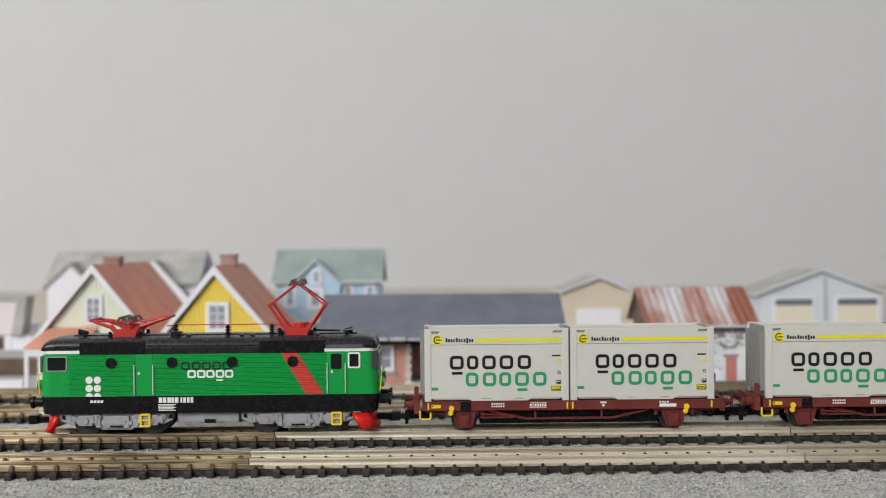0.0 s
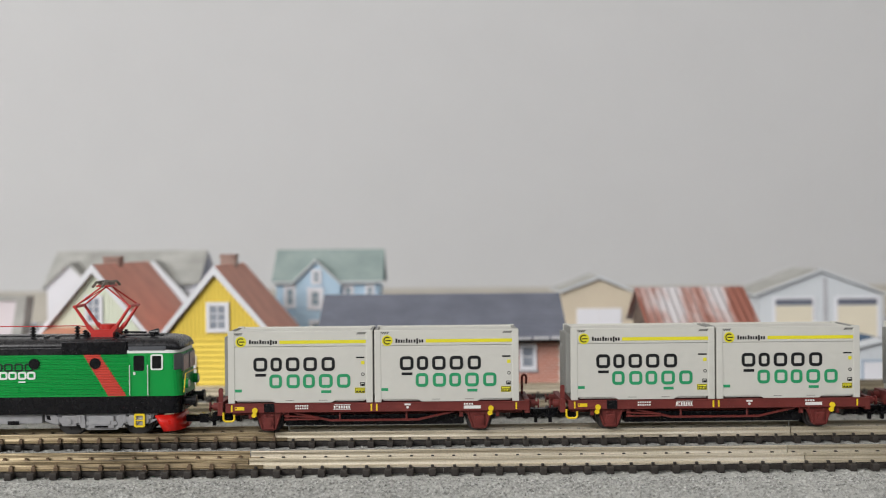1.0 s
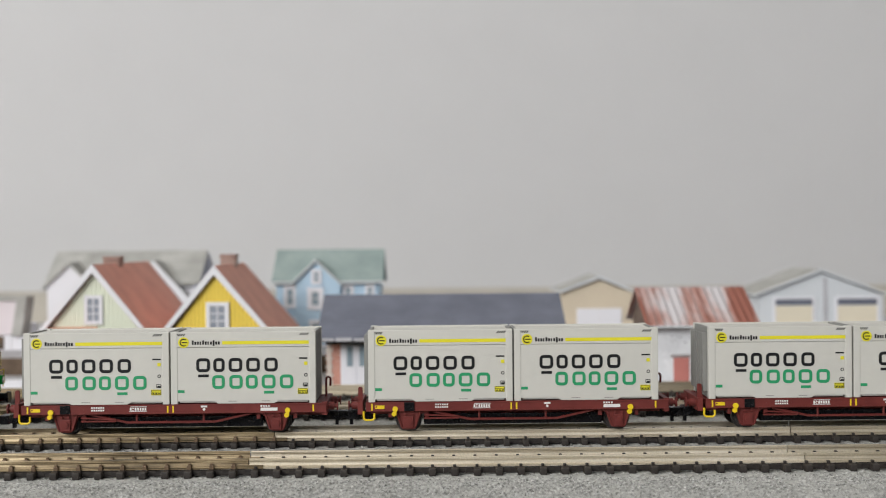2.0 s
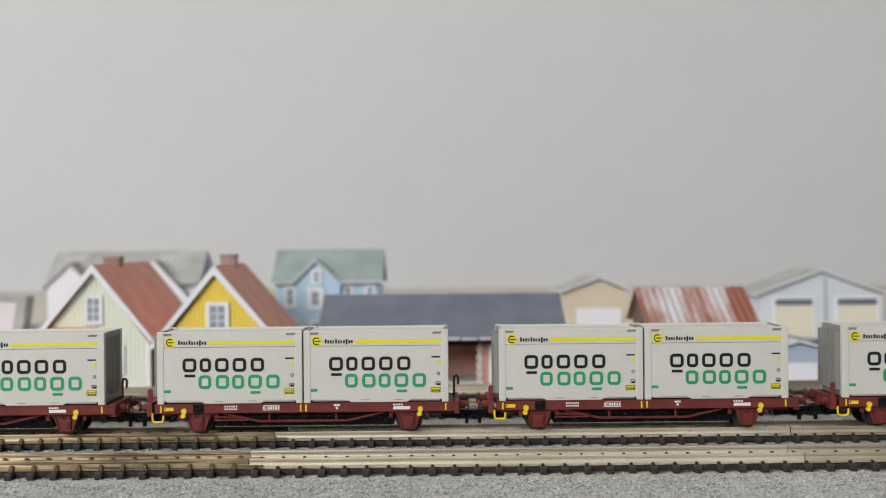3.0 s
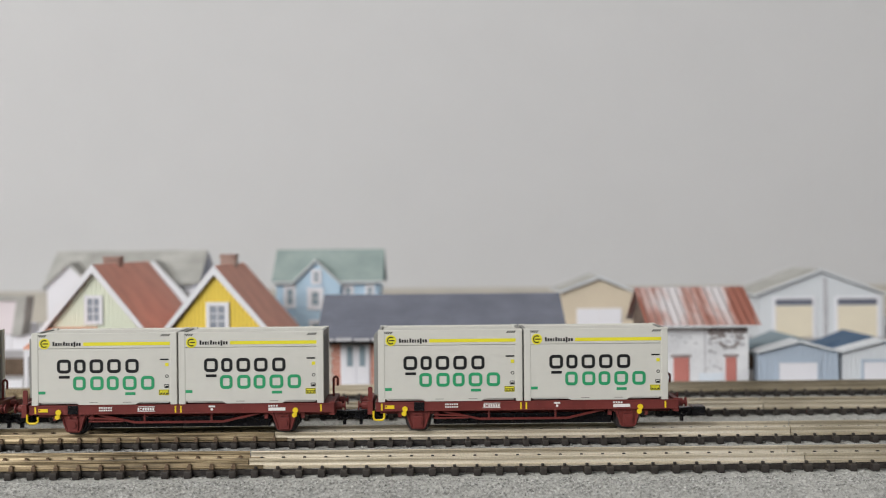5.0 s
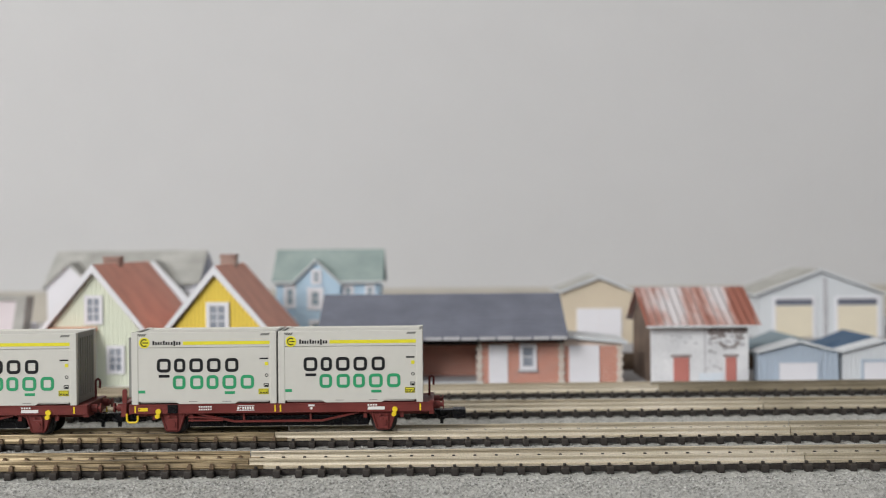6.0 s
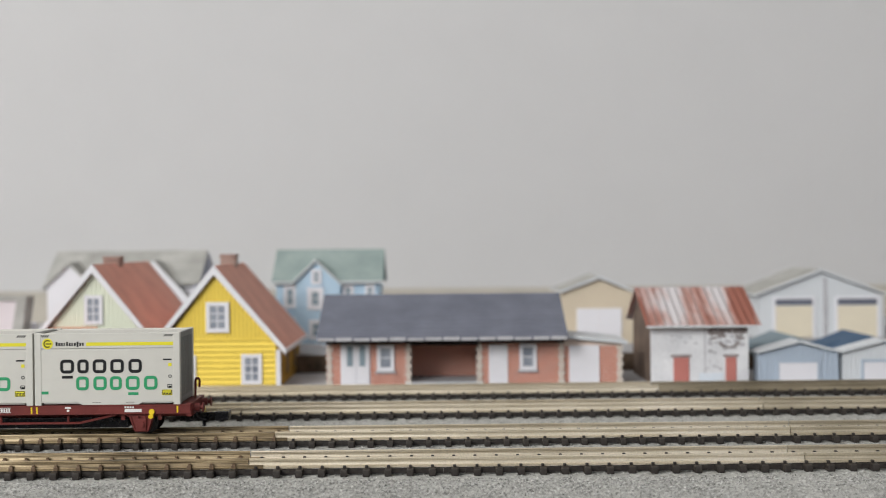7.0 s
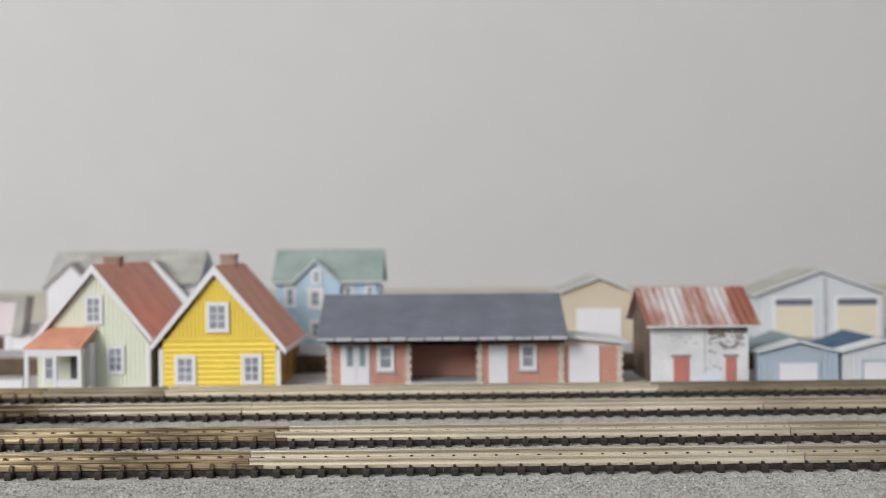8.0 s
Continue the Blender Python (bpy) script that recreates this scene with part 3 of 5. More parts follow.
def wagon():
    """A two-axle flat wagon that carries two containers; x = 0 is its middle, z = 0 the ballast."""
    g = thing("container_wagon", 0, MID, 0, "red-brown two-axle flat wagon carrying two pale containers", "railway wagon", group="wagons of the train")

    def sx(u):
        return (u - 725) * 0.1479

    def sz(v):
        return 53.7 - (v - 430.5) * 0.1479

    F = -8.9
    for s in (-1, 1):
        y = s * 8.5
        part("side_sill", boxes((sx(463), sx(1000), y - 0.4, y + 0.4, 9.75, 12.0), bevel=0.1), OXIDE, g)
        lip = boxes((sx(463), sx(1000), y - 0.55, y + 0.55, 11.75, 12.1), (sx(463), sx(1000), y - 0.5, y + 0.5, 9.7, 9.95))
        part("sill_flange", lip, OXIDE, g)
    part("deck", boxes((sx(463), sx(1000), -8.1, 8.1, 10.6, 11.9), bevel=0.1), OXIDE, g)
    part("centre_beam", boxes((sx(470), sx(990), -4.5, 4.5, 8.4, 10.6)), OXIDE, g)
    # added black block stands in for the deep shade below the floor
    part("underframe", boxes((-23.6, 23.6, -5.5, 5.5, 5.7, 8.4), bevel=0.2), BLACK, g, "black block added as shade under the floor")
    for s in (-1, 1):
        x = s * 40.2
        part("headstock", boxes((x - 0.7, x + 0.7, -8.6, 8.6, 8.9, 12.4), bevel=0.12), OXIDE, g)
        for y in (-5.4, 5.4):
            b = new("buffer")
            b.parent = g
            b.matrix_basis = pose((x + s * 0.7) * MM, y * MM, 10.9 * MM)
            part("buffer_stock", rod(bmesh.new(), (0, 0, 0), (s * 1.6, 0, 0), 1.05, 14), OXIDE, b)
            part("buffer_plunger", rod(bmesh.new(), (s * 1.6, 0, 0), (s * 2.3, 0, 0), 0.6, 10), OXIDE, b)
            part("buffer_head", rod(bmesh.new(), (s * 2.3, 0, 0), (s * 2.6, 0, 0), 1.25, 18), OXIDE, b)
        # upright end stake beside a buffer
        y, top = (2.5, 17.6) if s > 0 else (-7.4, 16.0)
        st = bmesh.new()
        if s > 0:
            path_rod(st, [(x - 0.5, y, 12.0), (x - 0.5, y, top - 0.6), (x - 0.2, y, top), (x + 0.4, y, top), (x + 0.7, y, top - 0.6), (x + 0.6, y, top - 2.4)], 0.32, 8)
        else:
            prism(st, rounded(x - 0.6, x + 0.6, 12.0, top, 0.5), y - 0.25, y + 0.25)
        part("end_stake", st, OXIDE, g)
        reach = 9.2 if s > 0 else 2.9
        cp = boxes((x - s * 4, x + s * reach * 0.7, -1.4, 1.4, 6.6, 8.9), bevel=0.12)
        box(cp, x + s * reach * 0.62, x + s * reach, -2.3, 2.3, 6.7, 9.2, bevel=0.25)
        box(cp, x + s * 2.3, x + s * 3.2, -2.6, -1.5, 5.4, 9.0, bevel=0.08)
        path_rod(cp, [(x, -3.0, 10.0), (x + s * 1.5, -3.2, 7.6), (x + s * 3.2, -3.0, 6.9), (x + s * 4.6, -2.4, 7.6)], 0.35, 6)
        part("coupler", cp, BLACK, g)
        wheelset(g, s * 27.6, 2.95)
        for y in (-1, 1):
            x = s * 27.6
            yy = y * 7.4
            guard = bmesh.new()
            prism(guard, [(x - 3.6, 9.8), (x - 2.0, 5.3), (x - 1.2, 4.75), (x + 1.2, 4.75), (x + 2.0, 5.3), (x + 3.6, 9.8)], yy - 0.45, yy + 0.45, bevel=0.12)
            ag = part("axle_guard", guard, OXIDE, g)
            gd = bmesh.new()
            box(gd, x - 1.3, x + 1.3, yy + y * 0.45, yy + y * 1.0, 5.2, 8.3, bevel=0.15)
            rod(gd, (x, yy, 6.9), (x, yy + y * 1.35, 6.9), 0.85, 14)
            for e in (-1, 1):
                rod(gd, (x + e * 3.1, yy + y * 0.5, 9.6), (x + e * 1.75, yy + y * 0.5, 5.4), 0.28, 6)
                rod(gd, (x + e * 0.9, yy + y * 0.9, 8.9), (x + e * 0.9, yy + y * 1.2, 8.9), 0.3, 8)
            rod(gd, (x - 1.7, yy + y * 0.5, 5.2), (x + 1.7, yy + y * 0.5, 5.2), 0.3, 6)
            part("axle_box", gd, OXIDE, ag)
            spring = bmesh.new()
            for i in range(4):
                box(spring, x - 4.8 + i * 0.6, x + 4.8 - i * 0.6, yy - 0.5, yy + 0.5, 9.4 - i * 0.28, 9.65 - i * 0.28)
            for e in (-1, 1):
                box(spring, x + e * 4.8 - 0.45, x + e * 4.8 + 0.45, yy - 0.45, yy + 0.45, 8.0, 9.75)
            part("leaf_spring", spring, OXIDE, ag)
    for y in (-1, 1):
        yy = y * 7.7
        tr = bmesh.new()
        path_rod(tr, [(-21, yy, 9.4), (-11.5, yy, 7.3), (11.5, yy, 7.3), (21, yy, 9.4)], 0.33, 6)
        for x in (-9.0, 8.5):
            rod(tr, (x, yy, 7.3), (x, yy, 9.8), 0.3, 6)
        part("truss_rod", tr, OXIDE, g)
        br = bmesh.new()
        path_rod(br, [(-23.5, yy + y * 0.4, 8.6), (-14.5, yy + y * 0.4, 8.2), (-14.5, yy + y * 0.4, 7.7), (-23.5, yy + y * 0.4, 7.7)], 0.25, 6)
        part("brake_rigging", br, OXIDE, g)
        for x in (-39.3, 38.0):
            if x * y > 0:
                lp = bmesh.new()
                e = y * 8.9
                path_rod(lp, [(x, e, 9.8), (x, e, 7.9), (x + 0.5, e, 7.45), (x + 2.3, e, 7.45), (x + 2.8, e, 7.9), (x + 2.8, e, 9.2)], 0.27, 8)
                part("step", lp, YELLOW, g, "bright yellow bent-wire step")
    for u in (515, 932):
        lv = bmesh.new()
        x = sx(u)
        disc(lv, x, sz(724), 0.72, F - 0.5, F + 0.1, 14)
        disc(lv, x - 0.3, sz(732.5), 0.6, F - 0.5, F + 0.1, 14)
        box(lv, x - 0.36, x + 0.36, F - 0.4, F + 0.1, sz(735), sz(724))
        part("brake_lever", lv, YELLOW, g, "bright yellow brake handle")
    y0, y1 = F - 0.1, F + 0.2
    part("yellow_mark", boxes((sx(479.5), sx(496), y0, y1, sz(723.5), sz(717.5))), YELLOW, g)
    for u in (474, 720.5, 730, 977):
        part("yellow_mark", boxes((sx(u - 1.3), sx(u + 1.3), y0, y1, sz(726.5), sz(713))), YELLOW, g)
    part("black_panel", boxes((sx(531), sx(549), y0 - 0.15, y1, sz(727.5), sz(712)), bevel=0.06), BLACK, g)
    mk = bmesh.new()
    for j in range(2):
        for i in range(6):
            box(mk, sx(586 + i * 4), sx(588.6 + i * 4), y0, y1, sz(718 + j * 4.6), sz(715.2 + j * 4.6))
    tagged(part("white_mark", mk, WHITE_PRINT, g), "two lines of small white bars", kind="stuff")
    mk = bmesh.new()
    box(mk, sx(653), sx(684), y0, y1, sz(723.8), sz(722.8))
    box(mk, sx(655), sx(684), y0, y1, sz(715.8), sz(714.8))
    for i in range(7):
        box(mk, sx(654 + i * 4.3), sx(656.8 + i * 4.3), y0, y1, sz(722), sz(717))
    tagged(part("white_mark", mk, WHITE_PRINT, g), "white barred plate print", kind="stuff")
    mk = boxes((sx(779), sx(790), y0, y1, sz(717.5), sz(713)))
    disc(mk, sx(784.5), sz(721), 0.35, y0, y1, 10)
    part("white_mark", mk, WHITE_PRINT, g)
    mk = boxes((sx(884), sx(914), y0, y1, sz(724.5), sz(719)))
    for i in range(4):
        box(mk, sx(884 + i * 4.5), sx(887 + i * 4.5), y0, y1, sz(717.5), sz(714.5))
    part("white_mark", mk, WHITE_PRINT, g)
    for i in range(12):
        x = -36 + i * 6.6
        part("rivet", rod(bmesh.new(), (x, F + 0.05, 10.9), (x, F - 0.12, 10.9), 0.22, 8), OXIDE, g)
    container(g, -19.12)
    container(g, 19.12)
    return g


# ---- the locomotive ----


def pantograph(loco, cx, raised):
    """Diamond current collector on its base frame; x = cx is its middle."""
    top = 29.6
    pg = new("pantograph")
    pg.parent = loco
    pg.matrix_basis = pose(cx * MM, 0, top * MM)
    tagged(pg, "red diamond pantograph, raised" if raised else "red diamond pantograph, folded down")
    base = bmesh.new()
    for y in (-4.6, 4.6):
        prism(base, [(-2.9, -0.2), (2.9, -0.2), (2.9, 1.0), (4.2, 2.6), (3.4, 3.3), (2.2, 1.9), (-2.2, 1.9), (-3.4, 3.3), (-4.2, 2.6), (-2.9, 1.0)], y - 0.45, y + 0.45)
    for x in (-2.4, 2.4):
        box(base, x - 0.5, x + 0.5, -4.6, 4.6, 0.5, 1.5)
    part("base_frame", base, RED, pg)
    part("spring_drum", rod(bmesh.new(), (0.6, 0, 1.6), (0.6, 0, 3.1), 2.3, 20), RED, pg)
    for x in (-3.9, 3.9):
        for y in (-4.6, 4.6):
            st = rod(bmesh.new(), (x, y, -0.6), (x, y, 1.3), 0.42, 10)
            for k in range(3):
                rod(st, (x, y, -0.4 + k * 0.55), (x, y, -0.15 + k * 0.55), 0.66, 12)
            part("insulator", st, BLACK, pg)
    hz = 13.1 if raised else 3.6
    for s in (-1, 1):
        kx, kz = (7.3, 8.0) if raised else ((9.0, 4.3) if s < 0 else (11.0, 4.9))
        for y in (-4.4, 4.4):
            part("lower_arm", rod(bmesh.new(), (s * 3.5, y, 2.4), (s * kx, y, kz), 0.5, 8, 0.36), RED, pg)
            part("upper_arm", rod(bmesh.new(), (s * kx, y, kz), (s * 0.8, y * 0.6, hz - 0.1), 0.22, 8), RED, pg)
        part("knee_bar", rod(bmesh.new(), (s * kx, -4.8, kz), (s * kx, 4.8, kz), 0.42, 10), RED, pg)
        part("brace", rod(bmesh.new(), (s * kx, -4.4, kz), (s * 0.8, 2.6, hz - 0.1), 0.14, 6), RED, pg)
    head = boxes((-1.9, 1.9, -3.4, 3.4, hz, hz + 0.5), bevel=0.1)
    part("collector_frame", head, RED, pg)
    for s in (-1, 1):
        bm = bmesh.new()
        path_rod(bm, [(s * 1.2, -8.6, hz + 0.3), (s * 1.2, -5.5, hz + 1.35), (s * 1.2, 5.5, hz + 1.35), (s * 1.2, 8.6, hz + 0.3)], 0.36, 8)
        part("contact_strip", bm, COPPER, pg)
    part("collector_spring", boxes((-1.6, 1.6, -2.6, 2.6, hz + 0.4, hz + 1.2), bevel=0.2), COPPER, pg)
    return pg


def locomotive():
    g = thing("locomotive", 0, MID, 0, "bright green electric locomotive with black roof and a red stripe", "locomotive", group="")

    def sx(u):
        return (u - 371) * 0.1476

    def sz(v):
        return 53.7 - (v - 433.6) * 0.1476

    W = 9.4
    F = -W
    # body shell: plan with rounded, raked cab ends, in three bands
    def shell(z0, z1, half, w, rake0, rake1, r=2.8):
        bm = bmesh.new()
        rings = []
        for z, rake in ((z0, rake0), (z1, rake1)):
            pts = []
            h = half - rake
            for cx, cy, a0 in ((h - r, w - r * 1.0, 0), (-h + r, w - r, 90), (-h + r, -w + r, 180), (h - r, -w + r, 270)):
                for i in range(7):
                    a = radians(a0 + 15 * i)
                    pts.append((cx + r * math.cos(a), cy + r * math.sin(a)))
            rings.append([bm.verts.new((x, y, z)) for x, y in pts])
        n = len(rings[0])
        for i in range(n):
            bm.faces.new((rings[0][i], rings[0][(i + 1) % n], rings[1][(i + 1) % n], rings[1][i]))
        bm.faces.new(rings[0][::-1])
        bm.faces.new(rings[1])
        return bm

    part("lower_body", shell(9.9, 14.4, 44.4, W - 0.05, 0.6, 0.0), BLACK, g, "glossy black lower body band")
    part("body", shell(14.4, 25.6, 44.4, W, 0.0, 0.7), GREEN, g, "bright green ribbed body sides")
    part("cant_rail", shell(25.6, 26.4, 43.8, W + 0.05, 0.0, 0.1), WHITE_PRINT, g, "thin white line under the roof")
    # roof: arched section, ends rounded down
    roof = bmesh.new()
    rings = []
    for x, k in ((-43.7, 0.35), (-43.2, 0.7), (-42.0, 0.9), (-39.5, 1.0), (39.5, 1.0), (42.0, 0.9), (43.2, 0.7), (43.7, 0.35)):
        ringv = []
        for i in range(13):
            a = math.pi * i / 12
            c, s = math.cos(a), math.sin(a)
            yy = (W - 0.1) * math.copysign(abs(c) ** 0.45, c) * (0.97 + 0.03 * k)
            zz = 26.4 + 3.3 * k * abs(s) ** 0.6
            ringv.append(roof.verts.new((x, yy, zz)))
        rings.append(ringv)
    for a, b in zip(rings, rings[1:]):
        for i in range(12):
            roof.faces.new((a[i], b[i], b[i + 1], a[i + 1]))
        roof.faces.new((a[0], a[12], b[12], b[0]))
    roof.faces.new(rings[0])
    roof.faces.new(rings[-1][::-1])
    part("roof", roof, ROOF_BLACK, g, "satin black rounded roof", smooth=True)
    for a, b in ((143, 258), (460, 575)):
        for s in (-1, 1):
            y0, y1 = sorted((s * (W - 2.0), s * (W + 0.15)))
            part("roof_fairing", boxes((sx(a), sx(b), y0, y1, sz(626), sz(603)), bevel=0.15), BLACK, g)
    part("roof_grille", boxes((sx(577), sx(643), F - 0.05, F + 1.5, sz(620.5), sz(612)), bevel=0.1), DARK_GREY, g, "dark grey mesh roof-edge grille")
    part("roof_rib", boxes((sx(256), sx(462), F - 0.06, F + 1.0, sz(626), sz(613.5)), bevel=0.15), ROOF_BLACK, g)
    part("roof_walkway", boxes((sx(120), sx(630), -2.5, 2.5, 29.2, 30.0), bevel=0.12), ROOF_BLACK, g)
    # horizontal ribs of the side between the cabs
    for s in (-1, 1):
        for a, b in ((124, 240), (273, 578)):
            rb = bmesh.new()
            for i in range(16):
                z = 15.0 + i * 0.655
                prism_x(rb, [(s * (W - 0.05), z), (s * (W + 0.26), z + 0.1), (s * (W + 0.26), z + 0.3), (s * (W - 0.05), z + 0.44)], sx(a), sx(b))
            part("side_ribs", rb, GREEN, g)
        y = s * W
        st = bmesh.new()
        for i in range(16):
            z = 15.0 + i * 0.655
            k = (z - 14.4) / 11.2
            x = sx(541 - 44 * k)
            prism_x(st, [(y, z - 0.03), (y + s * 0.31, z + 0.07), (y + s * 0.31, z + 0.33), (y, z + 0.48)], x, x + 32 * 0.1476 - k * 0.6)
        prism(st, [(sx(541), 14.5), (sx(573), 14.5), (sx(523), 25.55), (sx(496), 25.55)], min(y, y + s * 0.05), max(y, y + s * 0.05))
        part("red_stripe", st, STRIPE_RED, g, "slanting red stripe across the ribs")
        for u in (199, 306, 412, 519):
            pw = new("porthole")
            pw.parent = g
            rim = bmesh.new()
            ring(rim, sx(u) - 1.42, sx(u) + 1.42, sz(641) - 1.42, sz(641) + 1.42, 0.3, 1.4, *sorted((y, y + s * 0.46)))
            part("rim", rim, BLACK, pw)
            part("pane", disc(bmesh.new(), sx(u), sz(641), 1.15, y, y + s * 0.38, 24), GLASS_DARK, pw)

    def window(a, b, z0, z1, frame_material, glass, name="side_window"):
        w = new(name)
        w.parent = g
        fr = bmesh.new()
        ring(fr, sx(a), sx(b), sz(z1), sz(z0), 0.26 if frame_material is FRAME_GREY else 0.42, 0.55, F - 0.22, F + 0.1)
        part("frame", fr, frame_material, w)
        part("pane", prism(bmesh.new(), rounded(sx(a) + 0.3, sx(b) - 0.3, sz(z1) + 0.3, sz(z0) - 0.3, 0.4), F - 0.1, F + 0.1), glass, w)

    window(85, 121, 628.5, 655, FRAME_GREY, GLASS_DARK)
    window(616, 638, 626, 654, WHITE_PRINT, GLASS_DARK)
    for a, b, wz in ((241, 271, None), (581, 610, (628, 655))):
        d = new("door")
        d.parent = g
        part("leaf", boxes((sx(a), sx(b), F - 0.16, F + 0.1, sz(699.5), sz(627)), bevel=0.08), GREEN, d)
        if wz:
            part("pane", prism(bmesh.new(), rounded(sx(586), sx(605), sz(wz[1]), sz(wz[0]), 0.5), F - 0.22, F + 0.05), GLASS_DARK, d)
        part("door_handle", boxes((sx(a + 5), sx(a + 8.5), F - 0.4, F - 0.1, sz(662), sz(657))), SILVER, d)
        for x in (a - 1.5, b + 1.5):
            rl = bmesh.new()
            path_rod(rl, [(sx(x), F - 0.1, sz(698)), (sx(x), F - 0.5, sz(697)), (sx(x), F - 0.5, sz(646)), (sx(x), F - 0.1, sz(645))], 0.13, 6)
            part("handrail", rl, SILVER, d, "thin silver handrail")
        stp = boxes((sx(a + 4), sx(b - 2), F - 0.3, F, sz(706), sz(704.5)), (sx(a + 4), sx(b - 2), F - 0.3, F, sz(713), sz(711.5)), (sx(a + 4), sx(b - 2), F - 0.3, F, sz(721), sz(719.5)))
        part("step_slots", stp, BLACK, d)
    # cab fronts
    for s in (-1, 1):
        x = s * 44.0
        for y in (-4.1, 4.1):
            part("windscreen", boxes((x - 0.5, x + 0.32, y - 3.6, y + 3.6, 20.6, 25.0), bevel=0.3), GLASS_GREY, g, "grey cab windscreen")
        for k in (-1, 1) if s > 0 else ():
            qp = boxes((-0.18, 0.18, -1.15, 1.15, -2.1, 2.1), bevel=0.12)
            bmesh.ops.rotate(qp, verts=qp.verts, cent=(0, 0, 0), matrix=Matrix.Rotation(radians(s * k * 45), 3, "Z"))
            bmesh.ops.translate(qp, verts=qp.verts, vec=(s * (44.0 - 2.8 + 2.8 * 0.7071 - 0.16), k * (W - 2.8 + 2.8 * 0.7071), 23.3))
            part("quarter_light", qp, GLASS_GREY, g, "grey corner cab pane")
        for y in (-6.2, 6.2):
            lm = new("headlight")
            lm.parent = g
            part("housing", rod(bmesh.new(), (s * 43.6, y, 17.3), (s * 45.4, y, 17.3), 1.3, 16), GREEN, lm)
            part("lens", rod(bmesh.new(), (s * 45.3, y, 17.3), (s * 45.6, y, 17.3), 0.9, 16), SILVER, lm)
            b = new("buffer")
            b.parent = g
            b.matrix_basis = pose(s * 44.2 * MM, y * 0.9 * MM, 12.6 * MM)
            part("buffer_stock", rod(bmesh.new(), (0, 0, 0), (s * 2.4, 0, 0), 1.2, 14), BLACK, b)
            part("buffer_head", rod(bmesh.new(), (s * 2.4, 0, 0), (s * 3.1, 0, 0), 1.6, 18), BLACK, b)
        rail_bm = bmesh.new()
        path_rod(rail_bm, [(s * 44.5, -8.2, 15.2), (s * 44.9, -7.7, 20.0), (s * 45.0, 7.7, 20.0), (s * 44.5, 8.2, 15.2)], 0.14, 6)
        part("front_handrail", rail_bm, YELLOW, g)
        cp = boxes((s * 43.5, s * 48.5, -0.9, 0.9, 6.4, 8.2), bevel=0.12)
        box(cp, s * 47.3, s * 49.6, -1.9, 1.9, 6.2, 8.6, bevel=0.15)
        part("coupler", cp, BLACK, g)
        pl = bmesh.new()
        rows = []
        w0 = 38.2 if s > 0 else 40.6
        for y, xo in ((-9.0, w0), (-8.6, 41.2), (-6.5, 42.7), (0, 43.4), (6.5, 42.7), (8.6, 41.2), (9.0, w0)):
            e = 1.7 if abs(y) > 8.8 else 0.0
            rows.append([pl.verts.new((s * (xo + dx), y, z)) for dx, z in ((-0.2, 9.4), (e * 0.3, 7.4), (0.9 + e, 5.2), (-0.6 + e, 5.0), (-1.2, 9.2))])
        for a, b in zip(rows, rows[1:]):
            for i in range(5):
                pl.faces.new((a[i], b[i], b[(i + 1) % 5], a[(i + 1) % 5]))
        pl.faces.new(rows[0])
        pl.faces.new(rows[-1][::-1])
        part("snow_plough", pl, PLOUGH_RED, g, "bright red snow plough", smooth=True)
    # bogies
    for c, wheels in ((206, (151, 266)), (527, (470, 588))):
        bg = new("bogie")
        bg.parent = g
        for s in (-1, 1):
            y0, y1 = sorted((s * 6.9, s * 8.1))
            fr = bmesh.new()
            prism(fr, [(sx(c - 101), 9.9), (sx(c - 101), 8.0), (sx(c - 84), 7.0), (sx(c - 40), 7.0), (sx(c - 26), 5.5), (sx(c + 26), 5.5), (sx(c + 40), 7.0), (sx(c + 84), 7.0), (sx(c + 98), 8.0), (sx(c + 98), 9.9)], y0, y1, bevel=0.12)
            part("side_frame", fr, BOGIE, bg)
            det = bmesh.new()
            e0, e1 = sorted((s * 8.0, s * 8.7))
            box(det, sx(c - 22), sx(c + 22), e0, e1, 6.0, 9.2, bevel=0.2)
            box(det, sx(c - 16), sx(c + 16), e0 - 0.2, e1 + 0.2, 7.0, 8.0, bevel=0.1)
            for k in (-1, 1):
                prism(det, [(sx(c + k * 30), 9.6), (sx(c + k * 44), 9.6), (sx(c + k * 36), 6.2), (sx(c + k * 28), 6.2)], e0, e1)
                rod(det, (sx(c + k * 82), e0, 8.9), (sx(c + k * 82), e1, 8.9), 0.7, 12)
                rod(det, (sx(c + k * 24), e0, 7.4), (sx(c + k * 24), e1 + 0.1, 7.4), 0.55, 12)
            part("frame_detail", det, BOGIE, bg)
            # flat black plates on the solid frame paint the shade of its openings
            gap = bmesh.new()
            y2, y3 = sorted((s * 8.0, s * 8.16))
            for k in (-1, 1):
                prism(gap, [(sx(c + k * 46), 9.3), (sx(c + k * 54), 9.3), (sx(c + k * 43), 7.6)], y2, y3)
                prism(gap, [(sx(c + k * 70), 9.3), (sx(c + k * 80), 8.0), (sx(c + k * 70), 8.0)], y2, y3)
                prism(gap, [(sx(c + k * 92), 9.4), (sx(c + k * 98), 9.4), (sx(c + k * 97), 8.4), (sx(c + k * 90), 8.2)], y2, y3)
            box(gap, sx(c - 12), sx(c + 12), *sorted((s * 8.1, s * 8.75)), 6.2, 6.7)
            part("frame_opening", gap, BLACK, bg, "black plates painting the shaded openings of the bogie frame")
